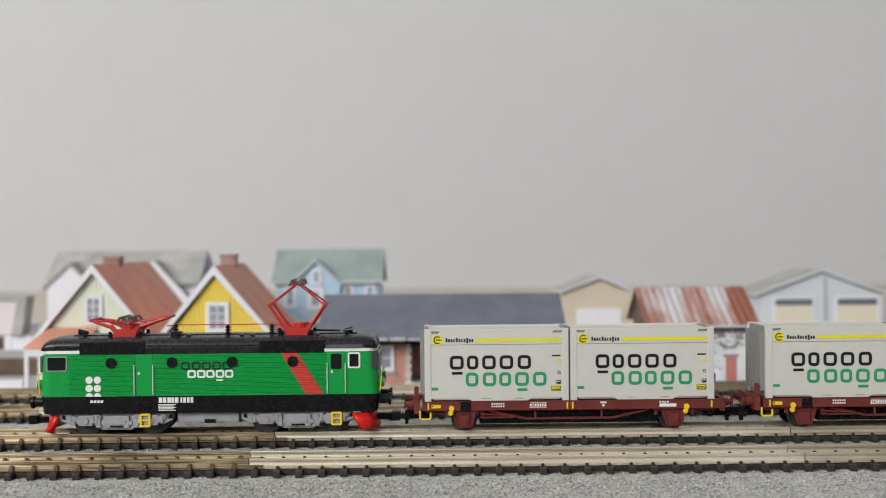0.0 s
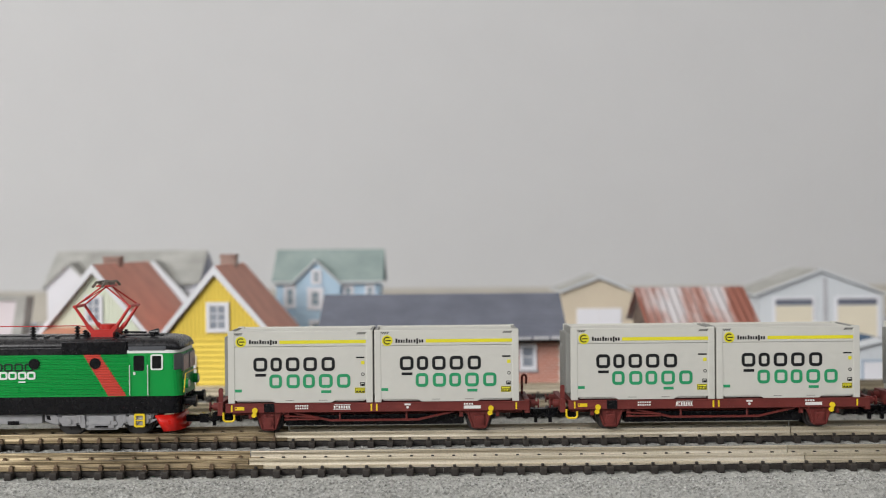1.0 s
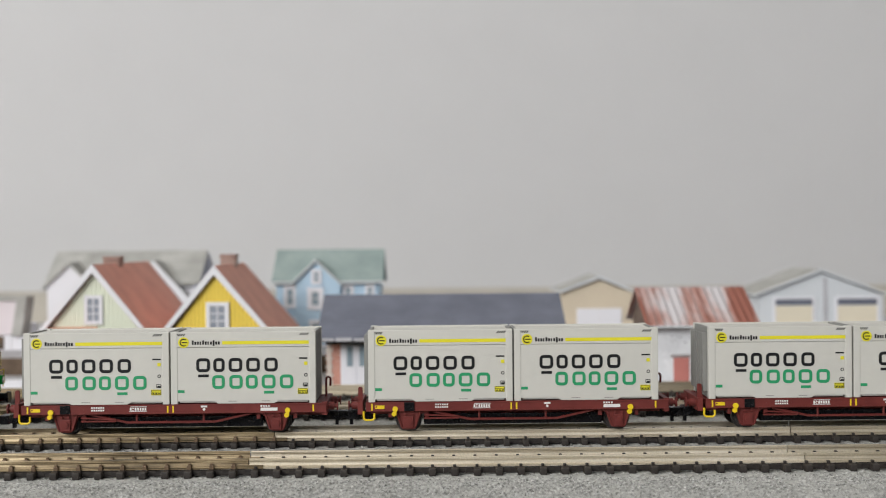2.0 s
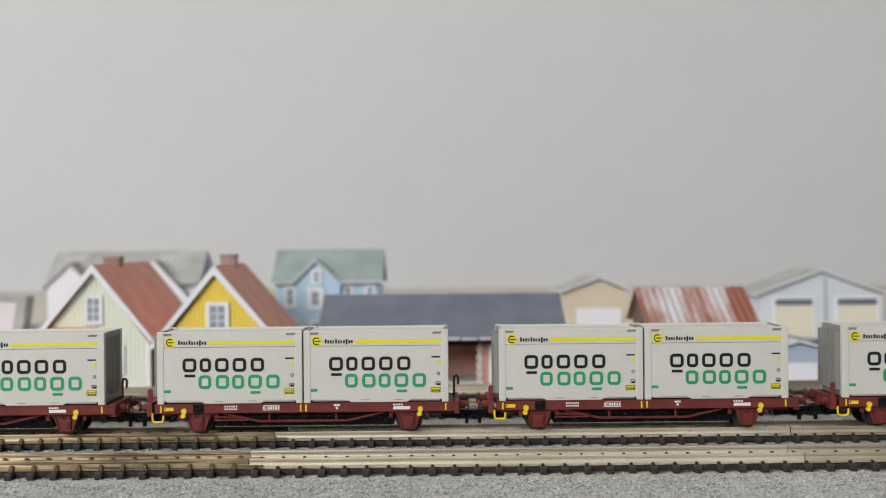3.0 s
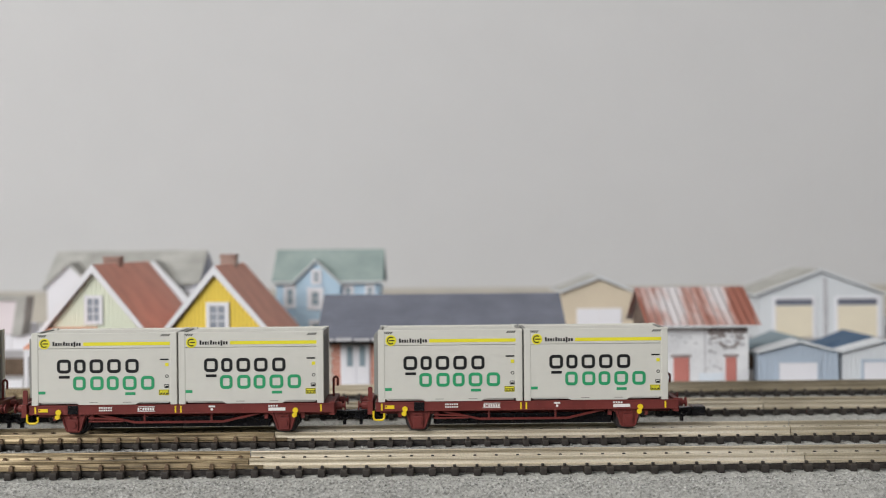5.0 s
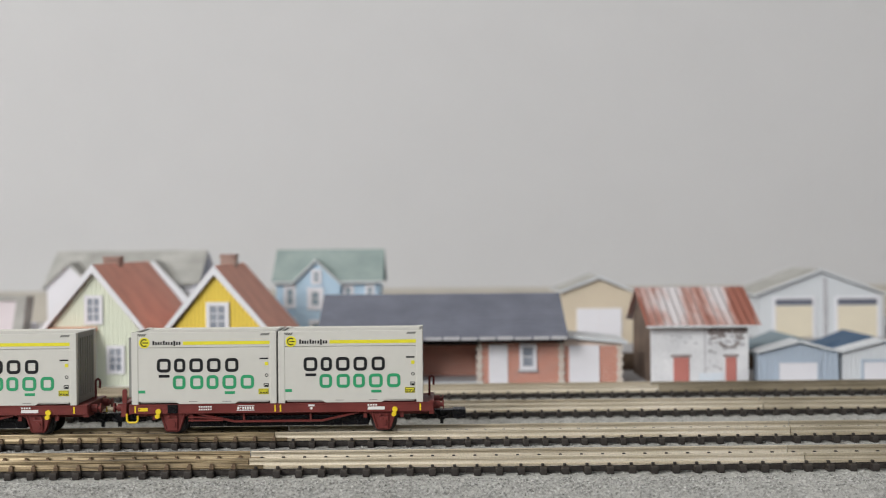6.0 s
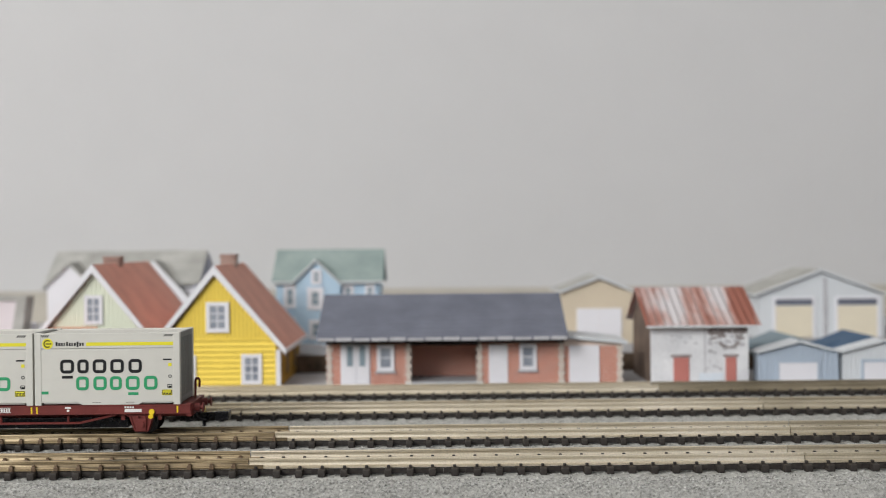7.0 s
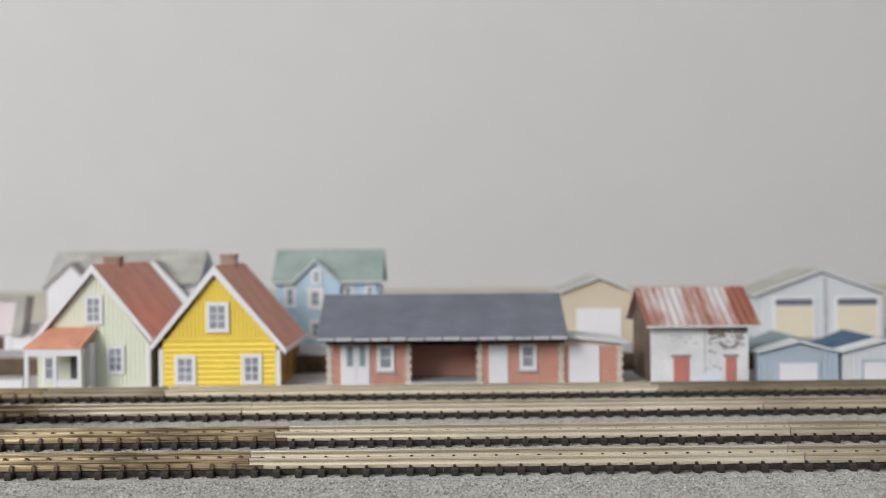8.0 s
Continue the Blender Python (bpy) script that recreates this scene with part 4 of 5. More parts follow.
            for w in wheels:
                ab = bmesh.new()
                box(ab, sx(w) - 1.9, sx(w) + 1.9, e0, e1, 6.6, 9.4, bevel=0.25)
                for k in (-1, 1):
                    prism(ab, [(sx(w) + k * 1.7, 8.9), (sx(w) + k * 4.0, 9.4), (sx(w) + k * 4.0, 8.7), (sx(w) + k * 1.7, 7.2)], e0, e1 - 0.1)
                    rod(ab, (sx(w) + k * 2.9, s * 8.3, 7.4), (sx(w) + k * 2.9, s * 8.3, 9.2), 0.55, 10)
                rod(ab, (sx(w), s * 8.6, 7.9), (sx(w), s * 9.0, 7.9), 0.8, 14)
                part("axle_box", ab, BOGIE, bg)
        for w in wheels:
            ws = bmesh.new()
            rod(ws, (0, -5.4, 0), (0, 5.4, 0), 4.05, 36)
            for s in (-1, 1):
                rod(ws, (0, s * 3.4, 0), (0, s * 4.4, 0), 4.5, 36)
                for k in range(6):
                    a = k * math.pi / 3
                    rod(ws, (2.6 * math.cos(a), s * 5.3, 2.6 * math.sin(a)), (2.6 * math.cos(a), s * 5.6, 2.6 * math.sin(a)), 0.5, 8)
            part("wheelset", ws, STEEL, bg).matrix_basis = pose(sx(w) * MM, 0, 8.05 * MM)
    part("underframe_box", boxes((sx(313), sx(421), -7.8, 7.8, sz(748), sz(729)), bevel=0.2), BOGIE, g, "grey underframe equipment box")
    part("underframe_foot", boxes((sx(360), sx(380), -8.0, 8.0, sz(750), sz(743)), bevel=0.1), BLACK, g)
    for u in (257, 595):
        yl = new("ladder")
        yl.parent = g
        fr = bmesh.new()
        ring(fr, sx(u - 9.5), sx(u + 9.5), sz(755), sz(731), 0.5, 0.4, F + 0.1, F + 0.6)
        part("stile", fr, YELLOW, yl, "bright yellow step frame")
        part("rung", boxes((sx(u - 8), sx(u + 8), F + 0.15, F + 0.55, sz(744), sz(741.8))), YELLOW, yl)
    # printed marks
    for a in (160, 174.5):
        for z in (670.5, 685):
            part("white_dot", disc(bmesh.new(), sx(a), sz(z), 0.95, F - 0.29, F + 0.05, 20), WHITE_PRINT, g)
        arc = [(sx(a) + 0.95 * math.cos(radians(d)), sz(699.6) + 0.95 * math.sin(radians(d))) for d in range(0, 181, 15)]
        part("white_dot", prism(bmesh.new(), arc, F - 0.29, F + 0.05), WHITE_PRINT, g, "half-round white mark cut off at the body edge")
    mk = bmesh.new()
    for i in range(4):
        prism(mk, [(sx(161 + i * 6), sz(711)), (sx(165.5 + i * 6), sz(711)), (sx(166.5 + i * 6), sz(706.5)), (sx(162 + i * 6), sz(706.5))], F - 0.06, F + 0.1)
    part("white_mark", mk, WHITE_PRINT, g, "row of small white bars")
    mk = bmesh.new()
    for a, b in ((282, 288), (289.5, 295), (297, 303), (304, 308.5), (310, 316.5), (320, 323), (325, 329.5), (331.5, 336), (338, 342.5)):
        box(mk, sx(a), sx(b), F - 0.06, F + 0.1, sz(712), sz(702.5))
    for i in range(5):
        box(mk, sx(281), sx(312 - (i % 2) * 4), F - 0.06, F + 0.1, sz(715.8 + i * 2.5), sz(714.4 + i * 2.5))
    part("white_mark", mk, WHITE_PRINT, g, "white printed bars on the black band")
    y0, y1 = F - 0.28, F - 0.1
    wd = bmesh.new()
    for a in (322, 341, 359, 377, 395):
        ring(wd, sx(a), sx(a + 15), sz(654), sz(640), 0.38, 0.55, y0, y1)
    part("printed_mark", wd, INK, g, "row of rounded dark printed shapes")
    wd = bmesh.new()
    for a in (333, 350, 366, 383, 399):
        ring(wd, sx(a), sx(a + 15), sz(668.5), sz(654.5), 0.5, 0.6, y0, y1)
    box(wd, sx(384), sx(396), y0, y1, sz(674), sz(671.3))
    part("printed_mark", wd, WHITE_PRINT, g, "row of rounded white printed shapes")
    # roof equipment
    pantograph(g, sx(215), False)
    pantograph(g, sx(522.5), True)
    wire = bmesh.new()
    path_rod(wire, [(sx(290), -4.5, 32.3), (sx(306), -4.5, 32.6), (sx(400), -4.5, 32.5), (sx(478), -4.5, 32.6), (sx(500), -4.5, 32.2)], 0.13, 6)
    part("roof_busbar", wire, RED, g, "thin red roof conductor")
    for u, h in ((306, 32.8), (399, 32.4), (478, 32.6), (492, 31.5)):
        ins = bmesh.new()
        for i in range(4):
            z = 29.4 + i * (h - 29.4) / 4
            rod(ins, (sx(u), -4.5, z), (sx(u), -4.5, z + (h - 29.4) / 8), 0.72, 12)
        rod(ins, (sx(u), -4.5, 29.0), (sx(u), -4.5, h), 0.4, 10)
        part("roof_insulator", ins, BLACK, g)
    part("breaker", boxes((sx(298), sx(316), -5.6, -3.0, 29.0, 30.9), bevel=0.25), BLACK, g)
    for u in (425, 444, 330, 560):
        part("roof_vent", boxes((sx(u - 4), sx(u + 4), -6.2, -4.4, 28.8, 30.1), bevel=0.2), ROOF_BLACK, g)
    part("roof_conductor", path_rod(bmesh.new(), [(sx(555), -3.5, 30.8), (sx(600), -3.5, 30.6)], 0.25, 6), BLACK, g)
    for u, s in ((143, -1), (612, 1)):
        hn = new("horn")
        hn.parent = g
        part("stalk", boxes((sx(u) - 0.5, sx(u) + 0.5, -4.8, -3.8, 29.0, 30.4), bevel=0.1), BLACK, hn)
        part("trumpet", rod(bmesh.new(), (sx(u) - s * 1.0, -4.3, 30.7), (sx(u) + s * 1.6, -4.3, 30.9), 0.35, 12, 0.85), BLACK, hn)
    return g


loco = locomotive()
train = [wagon()]
for k in range(3):
    train.append(copy_thing(train[0], pose(0, 0, 0)))
tagged(train[3], "red-brown two-axle flat wagon at the train's tail with two pale containers")
# places of the vehicles' middles along the track at the start, the locomotive first
START = (-61.4, 32.8, 122.55, 211.9, 302.2)
# how far the train has gone, against x
RUN = ((0.0, 0.0), (0.5, 25.12), (1.0, 51.35), (1.5, 78.01), (2.0, 104.5), (2.5, 131.36), (3.0, 159.57), (3.5, 188.33), (4.0, 218.53), (4.5, 249.44), (5.0, 281.57), (5.5, 313.93), (6.0, 345.9), (6.5, 377.59), (7.0, 409.3), (7.5, 441.07), (8.0, 472.65))


def motions():
    """The whole train rolls along its track, and its wheels turn with it."""
    for ob, x0 in zip([loco] + train, START):
        rows = []
        for t, s in RUN:
            x = x0 - s
            rows.append((t, pose(x * MM, (MID + bend(x)) * MM, 0, 0, 0, math.degrees(SKEW))))
        walk(ob, rows)
        for axle in [o for o in ob.children_recursive if o.name.startswith("wheelset")]:
            x, _, z = axle.matrix_basis.translation
            radius = 4.05 if ob is loco else 2.95
            rows = []
            for k in range(121):
                gone = float(np.interp(k / 15, [r[0] for r in RUN], [r[1] for r in RUN]))
                rows.append((k / 15, pose(x, 0, z, 0, -math.degrees(gone / radius), 0)))
            walk(axle, rows)

# ---- the card houses ----


def sash_window(parent, x0, x1, z0, z1, y, nx=2, nz=3, frame_w=1.3, frame_material=None, pane_material=None, name="window"):
    """A printed-card window: a proud frame, dark panes and thin glazing bars, in the plane y facing the tracks."""
    w = new(name)
    w.parent = parent
    fm = frame_material or WHITE_CARD
    part("pane", boxes((x0 + 0.3, x1 - 0.3, y - 0.15, y + 0.2, z0 + 0.3, z1 - 0.3)), pane_material or PANE, w)
    fr = boxes((x0, x0 + frame_w, y - 0.55, y, z0, z1), (x1 - frame_w, x1, y - 0.55, y, z0, z1),
               (x0 + frame_w, x1 - frame_w, y - 0.55, y, z0, z0 + frame_w), (x0 + frame_w, x1 - frame_w, y - 0.55, y, z1 - frame_w, z1))
    part("window_frame", fr, fm, w)
    bars = bmesh.new()
    for i in range(1, nx):
        x = x0 + frame_w + (x1 - x0 - 2 * frame_w) * i / nx
        box(bars, x - 0.22, x + 0.22, y - 0.4, y, z0 + frame_w, z1 - frame_w)
    for i in range(1, nz):
        z = z0 + frame_w + (z1 - z0 - 2 * frame_w) * i / nz
        box(bars, x0 + frame_w, x1 - frame_w, y - 0.35, y, z - 0.18, z + 0.18)
    if nx > 1 or nz > 1:
        part("glazing_bar", bars, fm, w)
    return w


def leaf(parent, x0, x1, z0, z1, y, material, name="door", slats=0, label=""):
    """A door in its frame; slats > 0 gives it horizontal ribs."""
    d = new(name)
    d.parent = parent
    part("door_leaf", boxes((x0, x1, y - 0.35, y + 0.2, z0, z1), bevel=0.06), material, d, label)
    for i in range(slats):
        z = z0 + (z1 - z0) * (i + 0.5) / slats
        part("slat", boxes((x0 + 0.3, x1 - 0.3, y - 0.6, y - 0.3, z - (z1 - z0) / slats * 0.31, z + (z1 - z0) / slats * 0.31)), material, d)
    return d


def gable_roof(parent, xl, zl, xa, za, xr, zr, y0, y1, t, material, trim, name="roof"):
    """Two roof slabs that meet at the ridge, with white boards along the front gable."""
    for x, z in ((xl, zl), (xr, zr)):
        bm = bmesh.new()
        prism(bm, [(x, z), (xa, za), (xa, za - t * 1.4), (x, z - t)], y0, y1)
        part(name, bm, material, parent)
        if trim:
            bm = bmesh.new()
            prism(bm, [(x, z + 0.15), (xa, za + 0.15), (xa, za - t * 2.2), (x, z - t * 1.55)], y0 - 0.9, y0 - 0.02)
            part("bargeboard", bm, trim, parent, "white gable board")
            bm = bmesh.new()
            prism(bm, [(x, z + 0.15), (xa, za + 0.15), (xa, za - t), (x, z - t)], y1 + 0.02, y1 + 0.5)
            part("bargeboard", bm, trim, parent)
            s = 1 if x > xa else -1
            bm = boxes((min(x, x + s * 0.5), max(x, x + s * 0.5), y0, y1, z - t, z + 0.1))
            part("gutter_board", bm, trim, parent)


def gable_body(parent, xl, xr, ze_l, ze_r, xa, za, y0, y1, front, side):
    """The card walls: a front gable in its own colour over a body."""
    pts = [(xl, 0), (xr, 0), (xr, ze_r), (xa, za), (xl, ze_l)]
    part("wall", prism(bmesh.new(), pts, y0 + 0.8, y1), side, parent)
    part("front_wall", prism(bmesh.new(), pts, y0, y0 + 0.79), front, parent)


def inside(x, xl, xa, xr, zl, za, zr):
    return za + (zl - za) * (xa - x) / (xa - xl) if x < xa else za + (zr - za) * (x - xa) / (xr - xa)


def yellow_house():
    g = thing("house", -83.5, 430, 0, "yellow clapboard card house with white trim and red-brown roof", "house")
    gable_body(g, -21.4, 22.6, 16.0, 16.0, -1.1, 42.6, 0, 60, YEL_JOINT, YEL_SHADE_CARD)
    gable_roof(g, -24.2, 17.2, -1.1, 46.0, 25.2, 15.2, -1.6, 64, 1.5, TILE_RED, WHITE_CARD)
    for i in range(9):  # clapboards below
        z = 0.1 + i * 2.0
        bm = bmesh.new()
        prism_x(bm, [(-0.1, z), (-0.95, z), (-0.45, z + 1.66), (-0.1, z + 1.66)], -20.4, 21.4)
        part("board", bm, YEL_CARD, g)
    part("belt_board", boxes((-20.4, 21.4, -0.75, 0, 18.1, 18.9)), YEL_CARD, g)
    for i in range(28):  # upright boards above
        x = -19.6 + i * 1.48
        a, b = (inside(v, -21.4, -1.1, 22.6, 16, 42.4, 16) for v in (x - 0.58, x + 0.58))
        if min(a, b) > 19.2:
            part("upright_board", prism(bmesh.new(), [(x - 0.58, 18.95), (x + 0.58, 18.95), (x + 0.58, b), (x - 0.58, a)], -0.45, 0), YEL_CARD, g)
    part("corner_board", boxes((-22.0, -20.4, -0.85, 0.8, 0, 15.2)), WHITE_CARD, g)
    part("corner_board", boxes((21.4, 23.0, -0.85, 0.8, 0, 14.6)), WHITE_CARD, g)
    sash_window(g, -4.3, 4.2, 21.3, 32.5, -0.8, frame_w=1.5)
    sash_window(g, -16.0, -8.2, 2.0, 13.0, -0.8, frame_w=1.4)
    sash_window(g, 8.6, 16.2, 2.0, 13.2, -0.8, frame_w=1.4)
    for y in (16, 38):
        w = new("side_window")
        w.parent = g
        part("pane", boxes((22.5, 22.9, y, y + 6, 4, 12)), DARK_GREY, w)
        part("window_frame", boxes((22.55, 23.1, y - 0.9, y, 3.2, 12.8), (22.55, 23.1, y + 6, y + 6.9, 3.2, 12.8)), YEL_SHADE_CARD, w)
    c = new("chimney")
    c.parent = g
    part("stack", boxes((-5.9, 0.1, 36, 42, 39, 48.6)), CHIMNEY, c)
    part("cap", boxes((-6.15, 0.35, 35.7, 42.3, 48.6, 49.9), bevel=0.2), CHIMNEY, c)
    return g


def green_house():
    g = thing("house", -129.5, 430, 0, "pale green card house with white porch and red roof", "house")
    gable_body(g, -21.0, 20.4, 17.5, 17.5, 0, 43.6, 0, 78, GREEN_CARD, GREEN_CARD)
    gable_roof(g, -24.6, 16.6, 0, 46.8, 21.9, 19.6, -1.6, 80, 1.4, TILE_RED, WHITE_CARD)
    for i in range(26):
        x = -20.2 + i * 1.6
        top = inside(x, -21, 0, 20.4, 17.5, 43.0, 17.5) - 0.6
        part("batten", boxes((x - 0.16, x + 0.16, -0.25, 0, 0.2, top)), GREEN_CARD, g)
    part("corner_board", boxes((19.5, 20.9, -0.6, 0.8, 0, 17.0)), WHITE_CARD, g)
    sash_window(g, -3.4, 3.4, 24.6, 35.4, -0.3, frame_w=1.25)
    sash_window(g, 4.7, 11.4, 6.2, 16.8, -0.3, frame_w=1.25)
    part("plinth", boxes((4.0, 20.4, -0.5, 0, 0, 1.6)), WHITE_CARD, g)
    c = new("chimney")
    c.parent = g
    part("stack", boxes((-5.2, 1.2, 30, 36, 38, 48.4)), CHIMNEY, c)
    part("cap", boxes((-5.4, 1.4, 29.8, 36.2, 48.4, 49.4), bevel=0.15), CHIMNEY, c)
    # porch with a tiled lean-to roof on white posts
    p = new("porch")
    p.parent = g
    rf = bmesh.new()
    a = [(-21.5, -13.2, 17.4), (-0.6, -13.2, 17.2), (1.2, 0, 23.4), (-16.5, 0, 23.6)]
    top = [rf.verts.new(v) for v in a]
    low = [rf.verts.new((x, y, z - 0.7)) for x, y, z in a]
    rf.faces.new(top)
    rf.faces.new(low[::-1])
    for i in range(4):
        rf.faces.new((top[i], low[i], low[(i + 1) % 4], top[(i + 1) % 4]))
    part("porch_roof", rf, TILE_ORANGE, p, "orange tiled porch roof")
    for k in range(11):
        x0, x1 = -21.0 + k * 2.0, -16.2 + k * 1.72
        part("tile_row", path_rod(bmesh.new(), [(x0, -13.1, 17.45), (x1, -0.1, 23.65)], 0.3, 5), TILE_ORANGE, p)
    part("porch_beam", boxes((-21.4, -0.9, -13.0, -12.0, 14.2, 16.7), (-1.9, -0.9, -12.0, 0, 14.2, 16.9)), WHITE_CARD, p)
    for x in (-21.4, -11.2, -2.3):
        part("post", boxes((x, x + 1.5, -12.9, -11.6, 0, 14.2)), WHITE_CARD, p)
    part("porch_floor", boxes((-21.2, -1.0, -12.8, -0.2, 0, 1.2)), WHITE_CARD, p)
    part("rail_panel", boxes((-9.7, -2.3, -12.7, -12.1, 1.2, 5.8)), WHITE_CARD, p)
    part("side_panel", boxes((-1.9, -1.1, -11.5, -0.3, 0, 14.2)), GREEN_CARD, p)
    part("side_panel", boxes((-1.1, 0.9, -7.0, -0.4, 0.1, 18.0)), WHITE_CARD, p)
    leaf(g, -8.6, -3.2, 1.3, 13.5, -0.3, DARK_GREY)
    sash_window(g, -18.6, -14.4, 4.0, 13.0, -0.3, 1, 2, 0.8)
    return g


def brick_face(parent, x0, x1, z0, z1, y, rng, bw=2.6, bh=1.05):
    """Courses of small bricks standing a little proud of the mortar card."""
    rows = int((z1 - z0) / bh)
    bm_verts, bm_faces = [], []
    for j in range(rows):
        z = z0 + j * bh
        x = x0 - (bw / 2 if j % 2 else 0)
        while x < x1:
            a, b = max(x + 0.12, x0), min(x + bw - 0.12, x1)
            if b - a > 0.3:
                k = len(bm_verts)
                o = 0.12 + 0.06 * rng.random()
                for xx in (a, b):
                    for yy in (y - o, y + 0.05):
                        for zz in (z + 0.14, z + bh - 0.14):
                            bm_verts.append((xx * MM, yy * MM, zz * MM))
                for q in ((0, 1, 3, 2), (4, 6, 7, 5), (0, 4, 5, 1), (2, 3, 7, 6), (0, 2, 6, 4), (1, 5, 7, 3)):
                    bm_faces.append(tuple(k + i for i in q))
            x += bw
    me = bpy.data.meshes.new("brickwork")
    me.from_pydata(bm_verts, [], bm_faces)
    me.materials.append(BRICK)
    ob = new("brickwork", me)
    ob.parent = parent
    return tagged(ob, kind="stuff")


def quoins(parent, x, y, z1):
    for i in range(int(z1 / 1.5)):
        w = 2.5 if i % 2 else 1.5
        part("quoin", boxes((x - w / 2, x + w / 2, y - 0.5, y, i * 1.5 + 0.1, i * 1.5 + 1.4), bevel=0.1), QUOIN, parent)


def station():
    rng = random.Random(5)
    g = thing("station_building", 0, 430, 0, "long red-brick card station with a slate roof", "station")
    z1 = 18.6
    for a, b in ((-43.4, -12.6), (12.6, 44.5)):
        part("wall", boxes((a, b, 0, 30, 0, z1)), MORTAR, g)
        brick_face(g, a, b, 0.2, z1 - 0.2, 0, rng)
    part("back_wall", boxes((-12.6, 12.6, 20, 30, 0, z1)), MORTAR, g)
    brick_face(g, -12.5, 12.5, 2.2, z1 - 0.2, 20, rng)
    part("recess_floor", boxes((-12.6, 12.6, 0, 20, 0, 2.2)), KERB_GREY, g)
    part("platform_step", boxes((-14.5, 14.5, -1.6, 0, 0, 2.0)), PALE_GREY, g)
    # near-black lintel puts the shade at the recess's top into its colour
    part("lintel", boxes((-12.6, 12.6, 0.2, 19.9, 15.8, z1)), SHADE_CARD, g)
    for x in (-42.4, -13.2, 13.2, 43.4):
        quoins(g, x, -0.05, z1 - 2.0)
    # roof in one slope to the ridge and one behind
    rf = bmesh.new()
    prism_x(rf, [(-9.5, 19.6), (22, 33.6), (22, 32.6), (-9.5, 18.6)], -46.2, 45.0)
    part("roof", rf, SLATE, g, "dark slate roof")
    rf = bmesh.new()
    prism_x(rf, [(22.02, 33.6), (40, 19.6), (40, 18.6), (22.02, 32.6)], -46.2, 45.0)
    part("roof", rf, SLATE, g)
    for k in range(11):  # slate courses
        y = -9.4 + k * 2.9
        z = 19.65 + (y + 9.5) * 14.0 / 31.5
        cr = bmesh.new()
        prism_x(cr, [(y, z - 0.1), (y, z + 0.22), (y + 2.8, z + 1.3)], -46.3, 45.1)
        part("slate_course", cr, SLATE, g)
    for x in (-44.0, 43.2):
        part("gable_wall", prism_x(bmesh.new(), [(0, z1), (22, 32.2), (36, 21.3), (36, z1)], x, x + 0.8), MORTAR, g)
    for i in range(14):
        a = -46.0 + i * 6.5
        part("eaves_board", boxes((a + 0.3, a + 6.2, -10.2, -9.6, 18.3, 19.5 + 0.15 * math.sin(i * 2.1)), bevel=0.2), KERB_PALE, g, "pale scalloped eaves board")
    # near-black soffit and wall strip paint the shade under the eaves
    part("soffit", boxes((-45.8, 44.6, -9.4, 0.4, 18.0, 18.5)), SHADE_CARD, g)
    for a, b in ((-43.4, -12.6), (12.6, 44.5)):
        part("frieze_board", boxes((a, b, -0.7, -0.02, 16.5, 18.0)), SHADE_CARD, g, "dark strip painted as shade under the eaves")
    # double door, windows, doors
    part("door_surround", boxes((-38.3, -27.4, -0.5, 0, 0, 17.0)), WHITE_CARD, g)
    for a in (-36.8, -32.2):
        leaf(g, a, a + 4.3, 0.5, 16.2, -0.5, WHITE_CARD)
        part("door_light", boxes((a + 0.9, a + 3.1, -1.0, -0.4, 8.3, 15.9)), DUST_BLUE, g)
    for a in (-24.8, 27.9):
        sash_window(g, a, a + 6.4, 6.4, 16.2, -0.3, 1, 2, 1.4)
        part("window_sill", boxes((a - 0.6, a + 7.0, -0.9, -0.1, 5.5, 6.4)), KERB_GREY, g)
    leaf(g, 16.6, 23.6, 0.5, 15.9, -0.2, WHITE_CARD)
    # lean-to annex
    part("annex_wall", prism(bmesh.new(), [(44.6, 0), (66, 0), (66, 15.6), (44.6, 17.6)], 1.0, 26), MORTAR, g)
    brick_face(g, 44.8, 65.8, 0.2, 15.4, 1.0, rng)
    part("annex_roof", prism(bmesh.new(), [(43.6, 19.2), (68.0, 16.8), (68.0, 15.8), (43.6, 18.2)], -1.5, 28), PALE_GREY, g)
    leaf(g, 46.4, 57.6, 0.4, 15.2, 0.7, WHITE_CARD)
    quoins(g, 65.2, 0.9, 15.0)
    return g


